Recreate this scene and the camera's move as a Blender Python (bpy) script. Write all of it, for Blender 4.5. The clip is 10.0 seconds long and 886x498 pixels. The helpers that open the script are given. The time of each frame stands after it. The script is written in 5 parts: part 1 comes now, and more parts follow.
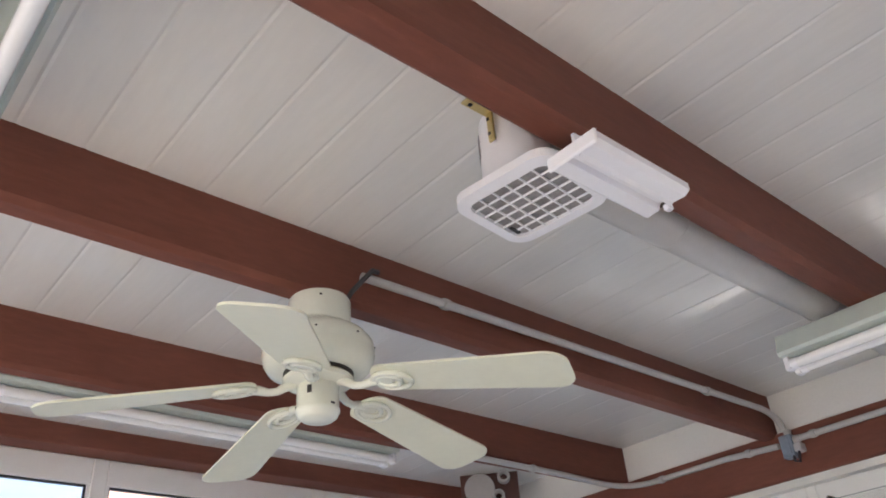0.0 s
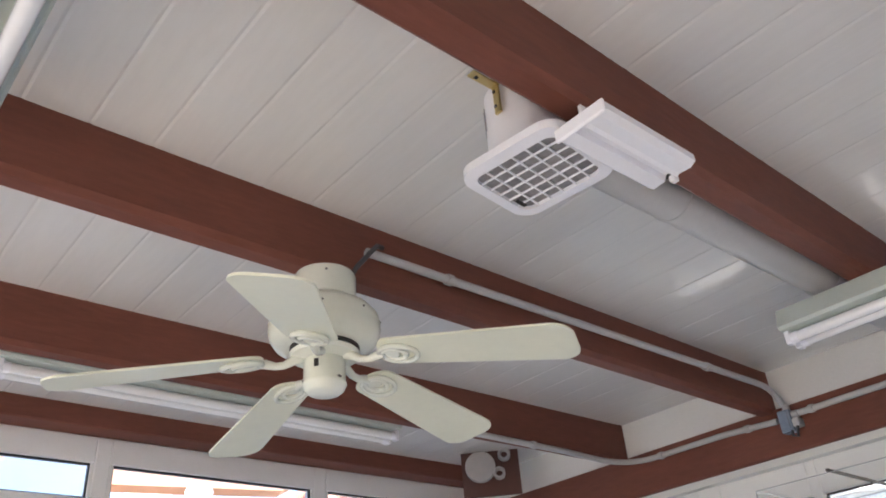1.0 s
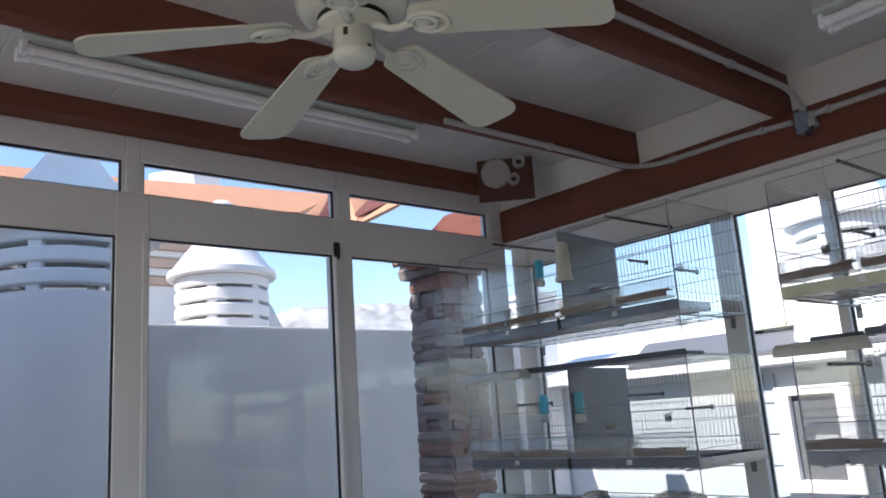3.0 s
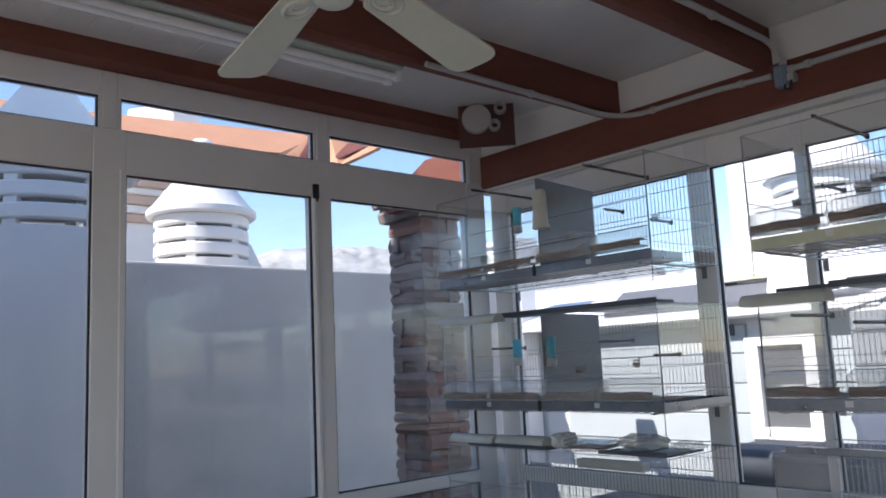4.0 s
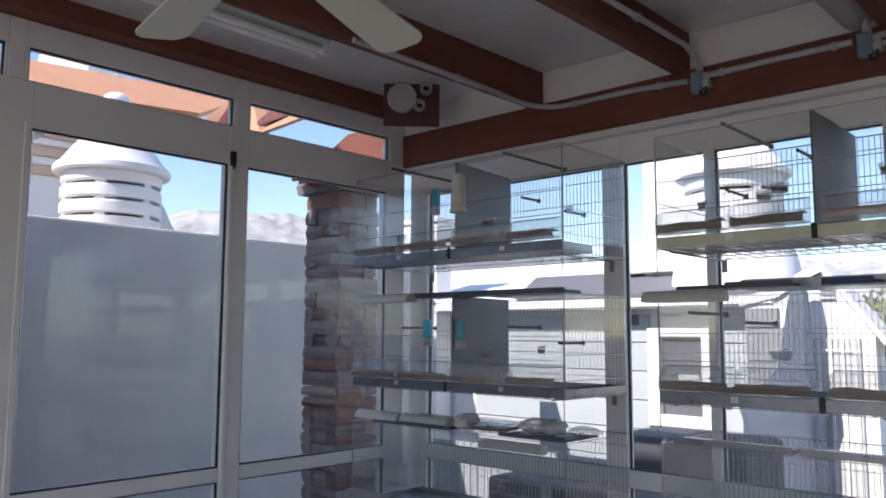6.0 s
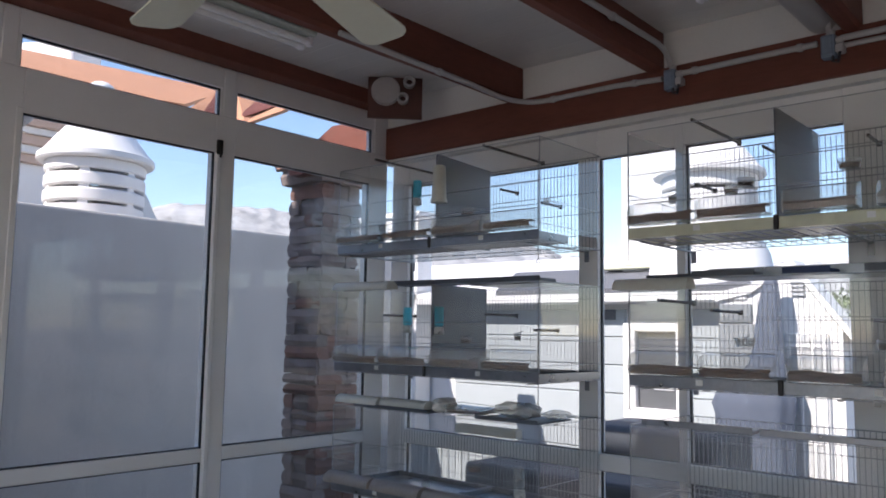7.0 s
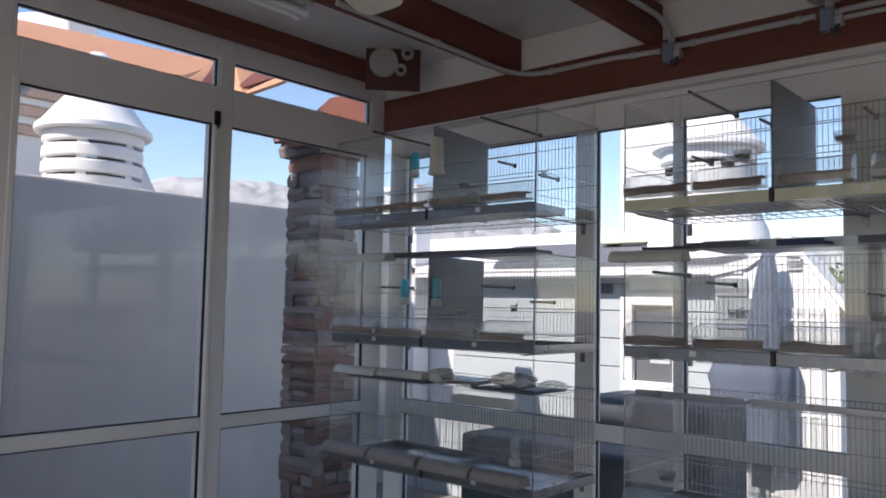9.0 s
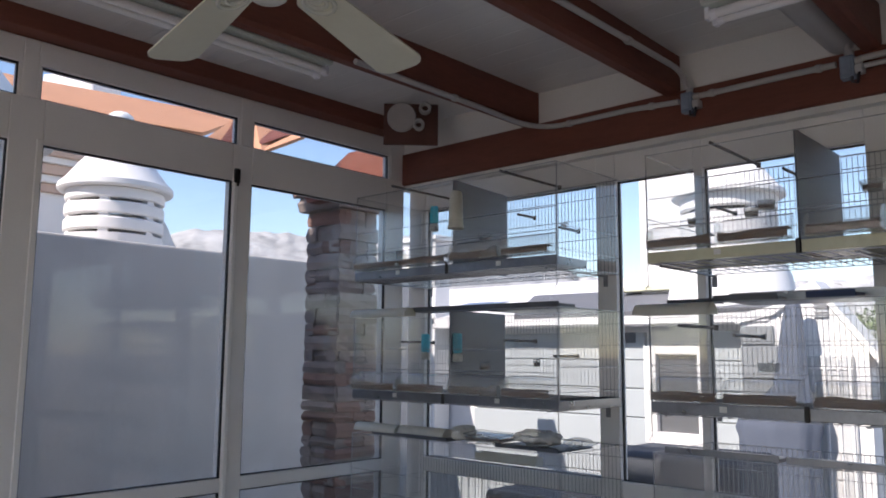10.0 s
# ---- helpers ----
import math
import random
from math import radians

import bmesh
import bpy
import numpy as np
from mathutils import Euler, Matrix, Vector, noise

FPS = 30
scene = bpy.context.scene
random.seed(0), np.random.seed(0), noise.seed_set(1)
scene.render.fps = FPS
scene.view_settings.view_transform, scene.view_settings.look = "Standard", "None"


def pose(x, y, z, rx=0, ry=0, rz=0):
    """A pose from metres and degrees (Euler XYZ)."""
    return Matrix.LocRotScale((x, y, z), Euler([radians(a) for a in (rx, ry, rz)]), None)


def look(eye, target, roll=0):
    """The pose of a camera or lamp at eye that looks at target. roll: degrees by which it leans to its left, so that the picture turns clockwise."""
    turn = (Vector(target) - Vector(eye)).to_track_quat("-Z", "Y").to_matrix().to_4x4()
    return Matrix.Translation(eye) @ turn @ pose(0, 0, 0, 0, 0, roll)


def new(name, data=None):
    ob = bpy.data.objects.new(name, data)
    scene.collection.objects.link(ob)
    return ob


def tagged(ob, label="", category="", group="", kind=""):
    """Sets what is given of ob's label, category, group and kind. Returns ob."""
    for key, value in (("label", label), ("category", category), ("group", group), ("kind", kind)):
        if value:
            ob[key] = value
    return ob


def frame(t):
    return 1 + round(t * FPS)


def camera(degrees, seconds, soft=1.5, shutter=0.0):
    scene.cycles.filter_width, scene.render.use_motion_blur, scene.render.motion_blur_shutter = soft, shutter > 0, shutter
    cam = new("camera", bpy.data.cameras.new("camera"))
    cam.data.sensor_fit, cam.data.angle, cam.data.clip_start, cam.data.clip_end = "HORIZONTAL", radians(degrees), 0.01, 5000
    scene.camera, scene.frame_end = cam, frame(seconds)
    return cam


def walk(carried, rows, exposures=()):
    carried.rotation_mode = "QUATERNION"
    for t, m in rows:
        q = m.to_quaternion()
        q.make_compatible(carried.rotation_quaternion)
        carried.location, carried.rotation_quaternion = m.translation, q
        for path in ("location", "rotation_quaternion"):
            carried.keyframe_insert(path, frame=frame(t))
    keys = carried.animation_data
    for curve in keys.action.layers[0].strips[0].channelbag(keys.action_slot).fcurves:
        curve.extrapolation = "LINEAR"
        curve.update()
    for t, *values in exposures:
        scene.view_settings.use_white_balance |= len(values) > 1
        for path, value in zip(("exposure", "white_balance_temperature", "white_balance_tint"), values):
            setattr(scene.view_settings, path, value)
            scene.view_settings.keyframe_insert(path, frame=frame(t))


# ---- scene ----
cam = camera(58.1, 10.0, soft=1.8)
PATH = [
    (0, (2.819, -2.601, 1.712), (1.556, -1.459, 2.760), -4.42),
    (0.5, (2.812, -2.607, 1.711), (1.554, -1.460, 2.762), -4.38),
    (1, (2.802, -2.615, 1.692), (1.529, -1.452, 2.706), -4.82),
    (1.1, (2.797, -2.608, 1.693), (1.505, -1.437, 2.674), -4.72),
    (1.2, (2.784, -2.610, 1.688), (1.462, -1.419, 2.602), -4.41),
    (1.3, (2.771, -2.605, 1.689), (1.426, -1.400, 2.548), -4.71),
    (1.4, (2.763, -2.602, 1.687), (1.387, -1.376, 2.465), -4.51),
    (1.5, (2.757, -2.605, 1.670), (1.369, -1.368, 2.408), -4.60),
    (2, (2.739, -2.621, 1.625), (1.288, -1.349, 2.151), -4.54),
    (2.5, (2.733, -2.632, 1.575), (1.261, -1.360, 2.040), -4.28),
    (4, (2.768, -2.640, 1.551), (1.285, -1.327, 1.832), -2.70),
    (4.5, (2.775, -2.628, 1.568), (1.336, -1.259, 1.805), -1.68),
    (5, (2.763, -2.615, 1.578), (1.370, -1.197, 1.795), -0.65),
    (5.5, (2.770, -2.619, 1.579), (1.401, -1.177, 1.792), -0.10),
    (7, (2.856, -2.706, 1.527), (1.541, -1.213, 1.734), 0.91),
    (7.5, (2.881, -2.722, 1.519), (1.574, -1.220, 1.709), 1.06),
    (8, (2.877, -2.719, 1.520), (1.572, -1.214, 1.692), 1.14),
    (8.5, (2.872, -2.713, 1.515), (1.565, -1.208, 1.675), 1.24),
    (9, (2.870, -2.710, 1.516), (1.554, -1.211, 1.659), 1.13),
    (9.5, (2.868, -2.720, 1.506), (1.542, -1.229, 1.647), 0.90),
    (10, (2.847, -2.696, 1.542), (1.504, -1.238, 1.805), 0.43),
]
walk(cam, [(t, look(e, g, r)) for t, e, g, r in PATH], exposures=[(0.0, 2.42, 6780, 14), (1.0, 2.41, 6730, 14), (1.5, 2.42, 6620, 14), (2.0, 1.76, 6560, 14), (2.3, 1.54, 6540, 15), (2.5, 1.31, 6470, 15), (4.0, 0.85, 6440, 16), (5.5, 0.78, 6520, 18), (7.0, 0.74, 6600, 18), (8.0, 0.67, 6630, 18), (9.0, 0.61, 6690, 18), (10.0, 0.65, 6780, 19)])

# ---- light ----
SUN = Vector((-0.20, -0.74, 0.64)).normalized()
world = bpy.data.worlds.new("sky")
scene.world = world
world.use_nodes = True
wn = world.node_tree
sky = wn.nodes.new("ShaderNodeTexSky")
sky.sky_type, sky.sun_disc = "NISHITA", False
sky.sun_elevation, sky.sun_rotation = math.asin(SUN.z), math.atan2(SUN.x, SUN.y)
sky.air_density, sky.dust_density, sky.ozone_density = 1.1, 0.12, 3.4
bg = wn.nodes["Background"]
bg.inputs["Strength"].default_value = 0.15
wn.links.new(sky.outputs[0], bg.inputs[0])
lamp = bpy.data.lights.new("sun", "SUN")
lamp.energy, lamp.angle, lamp.color = 5.0, radians(0.55), (1.0, 0.95, 0.88)
sun = new("sun", lamp)
sun.rotation_euler = SUN.to_track_quat("Z", "Y").to_euler()


# ---- materials ----
def material(name, colour, rough=0.5, metal=0.0, var=0.08, scale=8.0, fine=60.0, bump=0.1, coat=0.0, dirt=0.0, dirt_colour=(0.2, 0.17, 0.14), tint=0.0, stretch=(1, 1, 1), spec=0.5, transmission=0.0):
    m = bpy.data.materials.new(name)
    m.use_nodes = True
    nt = m.node_tree
    n, l = nt.nodes, nt.links
    b = n["Principled BSDF"]
    b.inputs["Metallic"].default_value = metal
    b.inputs["Coat Weight"].default_value = coat
    b.inputs["Coat Roughness"].default_value = 0.15
    b.inputs["Specular IOR Level"].default_value = spec
    b.inputs["Transmission Weight"].default_value = transmission
    tc = n.new("ShaderNodeTexCoord")
    mp = n.new("ShaderNodeMapping")
    mp.inputs["Scale"].default_value = stretch
    l.new(tc.outputs["Object"], mp.inputs["Vector"])
    big = n.new("ShaderNodeTexNoise")
    big.inputs["Scale"].default_value = scale
    big.inputs["Detail"].default_value = 5
    small = n.new("ShaderNodeTexNoise")
    small.inputs["Scale"].default_value = fine
    small.inputs["Detail"].default_value = 4
    for t in (big, small):
        l.new(mp.outputs[0], t.inputs["Vector"])
    mix = n.new("ShaderNodeMath")
    mix.operation = "MULTIPLY_ADD"
    mix.inputs[1].default_value = 0.6
    l.new(big.outputs[0], mix.inputs[0])
    sm = n.new("ShaderNodeMath")
    sm.operation = "MULTIPLY"
    sm.inputs[1].default_value = 0.4
    l.new(small.outputs[0], sm.inputs[0])
    l.new(sm.outputs[0], mix.inputs[2])
    ramp = n.new("ShaderNodeMapRange")
    ramp.inputs["From Min"].default_value, ramp.inputs["From Max"].default_value = 0.3, 0.7
    ramp.inputs["To Min"].default_value, ramp.inputs["To Max"].default_value = 1 - var, 1 + var
    l.new(mix.outputs[0], ramp.inputs["Value"])
    val = ramp.outputs[0]
    if tint:
        oi = n.new("ShaderNodeObjectInfo")
        r2 = n.new("ShaderNodeMapRange")
        r2.inputs["To Min"].default_value, r2.inputs["To Max"].default_value = 1 - tint, 1 + tint
        l.new(oi.outputs["Random"], r2.inputs["Value"])
        mul = n.new("ShaderNodeMath")
        mul.operation = "MULTIPLY"
        l.new(val, mul.inputs[0])
        l.new(r2.outputs[0], mul.inputs[1])
        val = mul.outputs[0]
    vm = n.new("ShaderNodeVectorMath")
    vm.operation = "SCALE"
    vm.inputs[0].default_value = colour
    l.new(val, vm.inputs["Scale"])
    out = vm.outputs[0]
    if dirt:
        dn = n.new("ShaderNodeTexNoise")
        dn.inputs["Scale"].default_value = scale * 0.45
        dn.inputs["Detail"].default_value = 8
        dn.inputs["Roughness"].default_value = 0.7
        l.new(mp.outputs[0], dn.inputs["Vector"])
        dr = n.new("ShaderNodeMapRange")
        dr.inputs["From Min"].default_value, dr.inputs["From Max"].default_value = 0.5, 0.75
        dr.inputs["To Max"].default_value = dirt
        l.new(dn.outputs[0], dr.inputs["Value"])
        mx = n.new("ShaderNodeMix")
        mx.data_type = "RGBA"
        l.new(dr.outputs[0], mx.inputs["Factor"])
        l.new(out, mx.inputs["A"])
        mx.inputs["B"].default_value = (*dirt_colour, 1)
        out = mx.outputs["Result"]
    l.new(out, b.inputs["Base Color"])
    rr = n.new("ShaderNodeMapRange")
    rr.inputs["To Min"].default_value, rr.inputs["To Max"].default_value = max(0.02, rough - 0.08), min(1, rough + 0.08)
    l.new(big.outputs[0], rr.inputs["Value"])
    l.new(rr.outputs[0], b.inputs["Roughness"])
    if bump:
        bp = n.new("ShaderNodeBump")
        bp.inputs["Strength"].default_value = bump
        bp.inputs["Distance"].default_value = 0.004
        l.new(small.outputs[0], bp.inputs["Height"])
        l.new(bp.outputs[0], b.inputs["Normal"])
    return m


def glassy(name, tint=(1, 1, 1), gloss=1.0, haze=0.0, rough=0.02):
    m = bpy.data.materials.new(name)
    m.use_nodes = True
    nt = m.node_tree
    n, l = nt.nodes, nt.links
    n.remove(n["Principled BSDF"])
    tr, gl, fr, mx = n.new("ShaderNodeBsdfTransparent"), n.new("ShaderNodeBsdfGlossy"), n.new("ShaderNodeLayerWeight"), n.new("ShaderNodeMixShader")
    tr.inputs[0].default_value = (*tint, 1)
    gl.inputs["Roughness"].default_value = rough
    fr.inputs["Blend"].default_value = 0.5
    pw, ml = n.new("ShaderNodeMath"), n.new("ShaderNodeMath")
    pw.operation, ml.operation = "POWER", "MULTIPLY_ADD"
    pw.inputs[1].default_value = 4.5
    ml.inputs[1].default_value, ml.inputs[2].default_value = 0.8 * gloss, 0.042 * gloss
    l.new(fr.outputs["Facing"], pw.inputs[0])
    l.new(pw.outputs[0], ml.inputs[0])
    l.new(ml.outputs[0], mx.inputs[0])
    l.new(tr.outputs[0], mx.inputs[1])
    l.new(gl.outputs[0], mx.inputs[2])
    last = mx.outputs[0]
    if haze:
        df, m2, ns, rg, tc = n.new("ShaderNodeBsdfDiffuse"), n.new("ShaderNodeMixShader"), n.new("ShaderNodeTexNoise"), n.new("ShaderNodeMapRange"), n.new("ShaderNodeTexCoord")
        df.inputs[0].default_value = (0.75, 0.75, 0.72, 1)
        ns.inputs["Scale"].default_value, ns.inputs["Detail"].default_value = 5, 6
        l.new(tc.outputs["Object"], ns.inputs["Vector"])
        rg.inputs["From Min"].default_value, rg.inputs["From Max"].default_value = 0.3, 0.75
        rg.inputs["To Min"].default_value, rg.inputs["To Max"].default_value = haze * 0.4, haze * 1.6
        l.new(ns.outputs[0], rg.inputs["Value"])
        l.new(rg.outputs[0], m2.inputs[0])
        l.new(last, m2.inputs[1])
        l.new(df.outputs[0], m2.inputs[2])
        last = m2.outputs[0]
    l.new(last, n["Material Output"].inputs["Surface"])
    return m


M_CEIL = material("white_ceiling_panel", (0.74, 0.725, 0.70), 0.36, var=0.05, scale=3, fine=40, bump=0.02, coat=0.5, dirt=0.05, stretch=(0.3, 2, 1))
M_CEIL.node_tree.nodes["Principled BSDF"].inputs["Coat Roughness"].default_value = 0.08
M_BEAM = material("red_brown_painted_wood", (0.185, 0.066, 0.046), 0.58, var=0.2, scale=4, fine=30, bump=0.25, dirt=0.35, dirt_colour=(0.12, 0.04, 0.028), spec=0.25, stretch=(3, 0.6, 3))
M_BEAMX = material("red_brown_painted_lintel", (0.185, 0.066, 0.046), 0.58, var=0.2, scale=4, fine=30, bump=0.25, dirt=0.35, dirt_colour=(0.12, 0.04, 0.028), spec=0.25, stretch=(0.6, 3, 3))
# darker brown than the beams
M_BOARD = material("dark_brown_board", (0.105, 0.042, 0.032), 0.6, var=0.16, scale=4, fine=30, bump=0.25, stretch=(3, 3, 0.6))
M_PLASTER = material("white_plaster", (0.78, 0.77, 0.74), 0.8, var=0.04, scale=4, fine=90, bump=0.2, dirt=0.1)
M_ALU = material("white_lacquered_aluminium", (0.84, 0.83, 0.82), 0.38, var=0.03, scale=5, fine=120, bump=0.02, dirt=0.08, dirt_colour=(0.45, 0.42, 0.38))
M_RUBBER = material("black_rubber_seal", (0.012, 0.012, 0.013), 0.6, var=0.1, bump=0.05)
M_GLASS = glassy("window_glass", (0.985, 0.99, 0.99), 0.6, 0.02)
M_ACRYL = glassy("clear_acrylic_sheet", (0.985, 0.99, 0.99), 0.9, 0.045, 0.03)
M_CLEAR = glassy("clear_plastic", (0.95, 0.96, 0.96), 1.0, 0.22, 0.1)
M_BAG = glassy("thin_milky_film", (0.9, 0.9, 0.88), 1.0, 0.55, 0.15)
M_CYAN = material("turquoise_plastic", (0.10, 0.62, 0.72), 0.25, var=0.05, bump=0.0)
_n = M_CYAN.node_tree.nodes
_tl, _mx = _n.new("ShaderNodeBsdfTranslucent"), _n.new("ShaderNodeMixShader")
_tl.inputs[0].default_value = (0.15, 0.80, 0.90, 1)
_mx.inputs[0].default_value = 0.6
M_CYAN.node_tree.links.new(_n["Principled BSDF"].outputs[0], _mx.inputs[1])
M_CYAN.node_tree.links.new(_tl.outputs[0], _mx.inputs[2])
M_CYAN.node_tree.links.new(_mx.outputs[0], _n["Material Output"].inputs["Surface"])
M_FAN = material("cream_white_enamel", (0.77, 0.79, 0.69), 0.24, var=0.04, scale=6, fine=80, bump=0.03, coat=0.2, dirt=0.12, dirt_colour=(0.5, 0.47, 0.36))
M_BLADE = material("cream_fan_blade", (0.77, 0.775, 0.63), 0.42, var=0.04, scale=5, fine=50, bump=0.06, dirt=0.15, dirt_colour=(0.56, 0.54, 0.42))
M_DARK = material("dark_metal", (0.03, 0.027, 0.025), 0.5, var=0.2)
M_WHITE = material("white_plastic", (0.87, 0.87, 0.91), 0.35, var=0.02, scale=9, fine=90, bump=0.02, dirt=0.05)
M_FILTER = material("grey_filter_mesh", (0.29, 0.28, 0.29), 0.9, var=0.25, scale=60, fine=300, bump=0.5)
M_PVC = material("white_pvc_pipe", (0.50, 0.49, 0.48), 0.4, var=0.05, scale=5, fine=70, bump=0.05, dirt=0.15, dirt_colour=(0.5, 0.47, 0.44))
M_CABLE = material("dark_grey_cable", (0.05, 0.05, 0.055), 0.5, var=0.1)
M_BOX = material("blue_grey_box_plastic", (0.23, 0.29, 0.37), 0.35, var=0.12, scale=30)
M_LAMPBODY = material("grey_green_lamp_body", (0.52, 0.58, 0.54), 0.35, var=0.05, dirt=0.1)
M_TUBE = material("fluorescent_tube_glass", (0.88, 0.88, 0.88), 0.15, var=0.02, bump=0.0, coat=0.5)
M_BRASS = material("brass_plated_steel", (0.62, 0.50, 0.24), 0.35, metal=0.9, var=0.15, scale=30)
M_GALV = material("galvanised_steel", (0.26, 0.27, 0.29), 0.30, metal=0.85, var=0.16, scale=14, fine=90, bump=0.1, dirt=0.3, dirt_colour=(0.16, 0.15, 0.14))
M_WIRE = material("galvanised_wire", (0.30, 0.315, 0.335), 0.33, metal=0.7, var=0.15)
M_CREAM = material("cream_painted_steel", (0.68, 0.68, 0.50), 0.25, var=0.06, scale=12, dirt=0.25, dirt_colour=(0.4, 0.36, 0.24))
M_DIV = material("dark_slate_plastic", (0.075, 0.085, 0.10), 0.45, var=0.12, scale=10, dirt=0.2, dirt_colour=(0.14, 0.14, 0.14))
M_PERCH = material("dark_wood_perch", (0.07, 0.06, 0.055), 0.6, var=0.25, scale=30, bump=0.3)
M_SEED = material("brown_seed_mix", (0.20, 0.13, 0.095), 0.9, var=0.45, scale=90, fine=400, bump=0.8)
M_PALE = material("milky_plastic", (0.62, 0.62, 0.55), 0.4, var=0.08, scale=20, dirt=0.25, dirt_colour=(0.4, 0.36, 0.27))
M_CLOUDY = material("cloudy_brown_plastic", (0.30, 0.265, 0.235), 0.4, var=0.15, scale=14, dirt=0.3, dirt_colour=(0.2, 0.16, 0.13))
M_LABEL = material("white_label_card", (0.78, 0.78, 0.76), 0.7, var=0.06, scale=60)
M_CLOTH = material("white_cotton_pad", (0.72, 0.72, 0.68), 0.95, var=0.12, scale=40, bump=0.6)
M_YELLOW = material("yellow_plastic", (0.62, 0.50, 0.16), 0.5, var=0.1)
M_NAVY = material("navy_plastic", (0.03, 0.05, 0.12), 0.45, var=0.1)
M_STUCCO = material("white_lime_render", (0.80, 0.79, 0.78), 0.9, var=0.06, scale=2.2, fine=45, bump=0.5, dirt=0.14, dirt_colour=(0.55, 0.54, 0.53))
# white render with the wall's shade put into its colour, plus stains
M_SHADEWALL = material("shade_darkened_lime_render", (0.57, 0.54, 0.505), 0.9, var=0.14, scale=1.3, fine=40, bump=0.5, dirt=0.45, dirt_colour=(0.35, 0.335, 0.32), stretch=(1, 1, 0.7))
M_DARKSLATE = material("dark_slate_block", (0.055, 0.065, 0.08), 0.7, var=0.2, scale=7, fine=200, bump=0.3, dirt=0.2, dirt_colour=(0.1, 0.1, 0.1))
# blue-grey holds the bluish shade of the boards in its colour
M_SIDING = material("shade_toned_board", (0.38, 0.42, 0.435), 0.6, var=0.05, scale=5, tint=0.04, dirt=0.08)
# terracotta lightened in its colour to stand for glaring sunlight
M_LITPINK = material("sunlit_pink_cornice", (0.60, 0.44, 0.36), 0.85, var=0.1, scale=5, bump=0.3)
# colour of the bluish shade on the shed front
M_SHADEBLUE = material("blue_grey_shade_tone", (0.085, 0.105, 0.145), 0.75, var=0.08, scale=6, fine=120, bump=0.2)
M_CAP = material("grey_pipe_cap", (0.44, 0.42, 0.41), 0.45, var=0.06, scale=9)
# darker copy of the siding, shade under the shed roof put into colour
M_SHEDBOARD = material("shade_grey_shed_board", (0.24, 0.26, 0.27), 0.65, var=0.08, scale=5, dirt=0.1)
M_TERRA = material("terracotta_paint", (0.52, 0.26, 0.15), 0.8, var=0.12, scale=5, bump=0.3, dirt=0.2, dirt_colour=(0.35, 0.17, 0.10))
M_STONE = material("stacked_stone", (0.25, 0.205, 0.188), 0.9, var=0.25, scale=9, fine=60, bump=0.9, tint=0.2, dirt=0.3, dirt_colour=(0.17, 0.11, 0.09))
M_STONER = material("reddish_stone", (0.21, 0.12, 0.095), 0.9, var=0.25, scale=9, fine=60, bump=0.9, tint=0.25)
M_MORTAR = material("grey_mortar", (0.24, 0.21, 0.19), 0.95, var=0.2, scale=20, bump=0.8)
M_TILEFLOOR = material("terrace_tile", (0.22, 0.19, 0.165), 0.6, var=0.12, scale=3, tint=0.08, dirt=0.2)
M_PANEDARK = material("dim_window_glass", (0.12, 0.125, 0.13), 0.25, var=0.1, bump=0.0)
M_FLOOR = material("beige_floor_tile", (0.44, 0.395, 0.345), 0.35, var=0.08, scale=3, tint=0.05)
# rock lightened in its colour to stand for distant haze
M_ROCK = material("haze_lightened_rock", (0.36, 0.36, 0.355), 0.95, var=0.4, scale=0.02, fine=0.12, bump=0.0, dirt=0.8, dirt_colour=(0.52, 0.52, 0.51))
M_LEAF = material("green_leaf", (0.07, 0.11, 0.035), 0.6, var=0.3, scale=10, tint=0.2)
M_ROOFTILE = material("clay_roof", (0.45, 0.24, 0.15), 0.85, var=0.2, scale=6, bump=0.4)
# roof's shade put into a dark grey, as the sun falls on it
M_ROOFGREY = material("shade_grey_roof", (0.12, 0.126, 0.14), 0.8, var=0.06, scale=3, fine=40, bump=0.1, dirt=0.15)
M_GREYPANEL = material("pale_grey_panel", (0.52, 0.53, 0.53), 0.5, var=0.04, scale=4, dirt=0.1)
M_GROUND = material("dry_earth", (0.34, 0.30, 0.25), 0.95, var=0.2, scale=0.3, fine=4, bump=0.5)

# ---- building helpers ----
HOME = {}


def part(name, bm, mat, parent=None, label="", smooth=False):
    """One mesh object from a bmesh in world places, under a thing or a part, or alone."""
    at = HOME.get(parent, Vector((0, 0, 0)))
    if at.length:
        bmesh.ops.translate(bm, verts=bm.verts, vec=-at)
    me = bpy.data.meshes.new(name)
    bm.to_mesh(me)
    bm.free()
    if smooth:
        for p in me.polygons:
            p.use_smooth = True
        me.set_sharp_from_angle(angle=radians(40))
    me.materials.append(mat)
    ob = new(name, me)
    if parent:
        ob.parent = parent
        HOME[ob] = at
    if label:
        tagged(ob, label)
    return ob


def thing(name, at, label, category, group="", kind=""):
    ob = new(name)
    ob.location = at
    ob.empty_display_size = 0.05
    HOME[ob] = Vector(at)
    return tagged(ob, label, category, group, kind)


def box(x0, x1, y0, y1, z0, z1, bevel=0.0, bm=None, seg=1):
    own = bm is None
    b2 = bmesh.new()
    bmesh.ops.create_cube(b2, size=1, matrix=Matrix.LocRotScale(((x0 + x1) / 2, (y0 + y1) / 2, (z0 + z1) / 2), None, (abs(x1 - x0), abs(y1 - y0), abs(z1 - z0))))
    if bevel:
        bmesh.ops.bevel(b2, geom=b2.edges[:], offset=bevel, segments=seg, affect="EDGES", profile=0.5)
    if own:
        return b2
    join(bm, b2)
    return bm


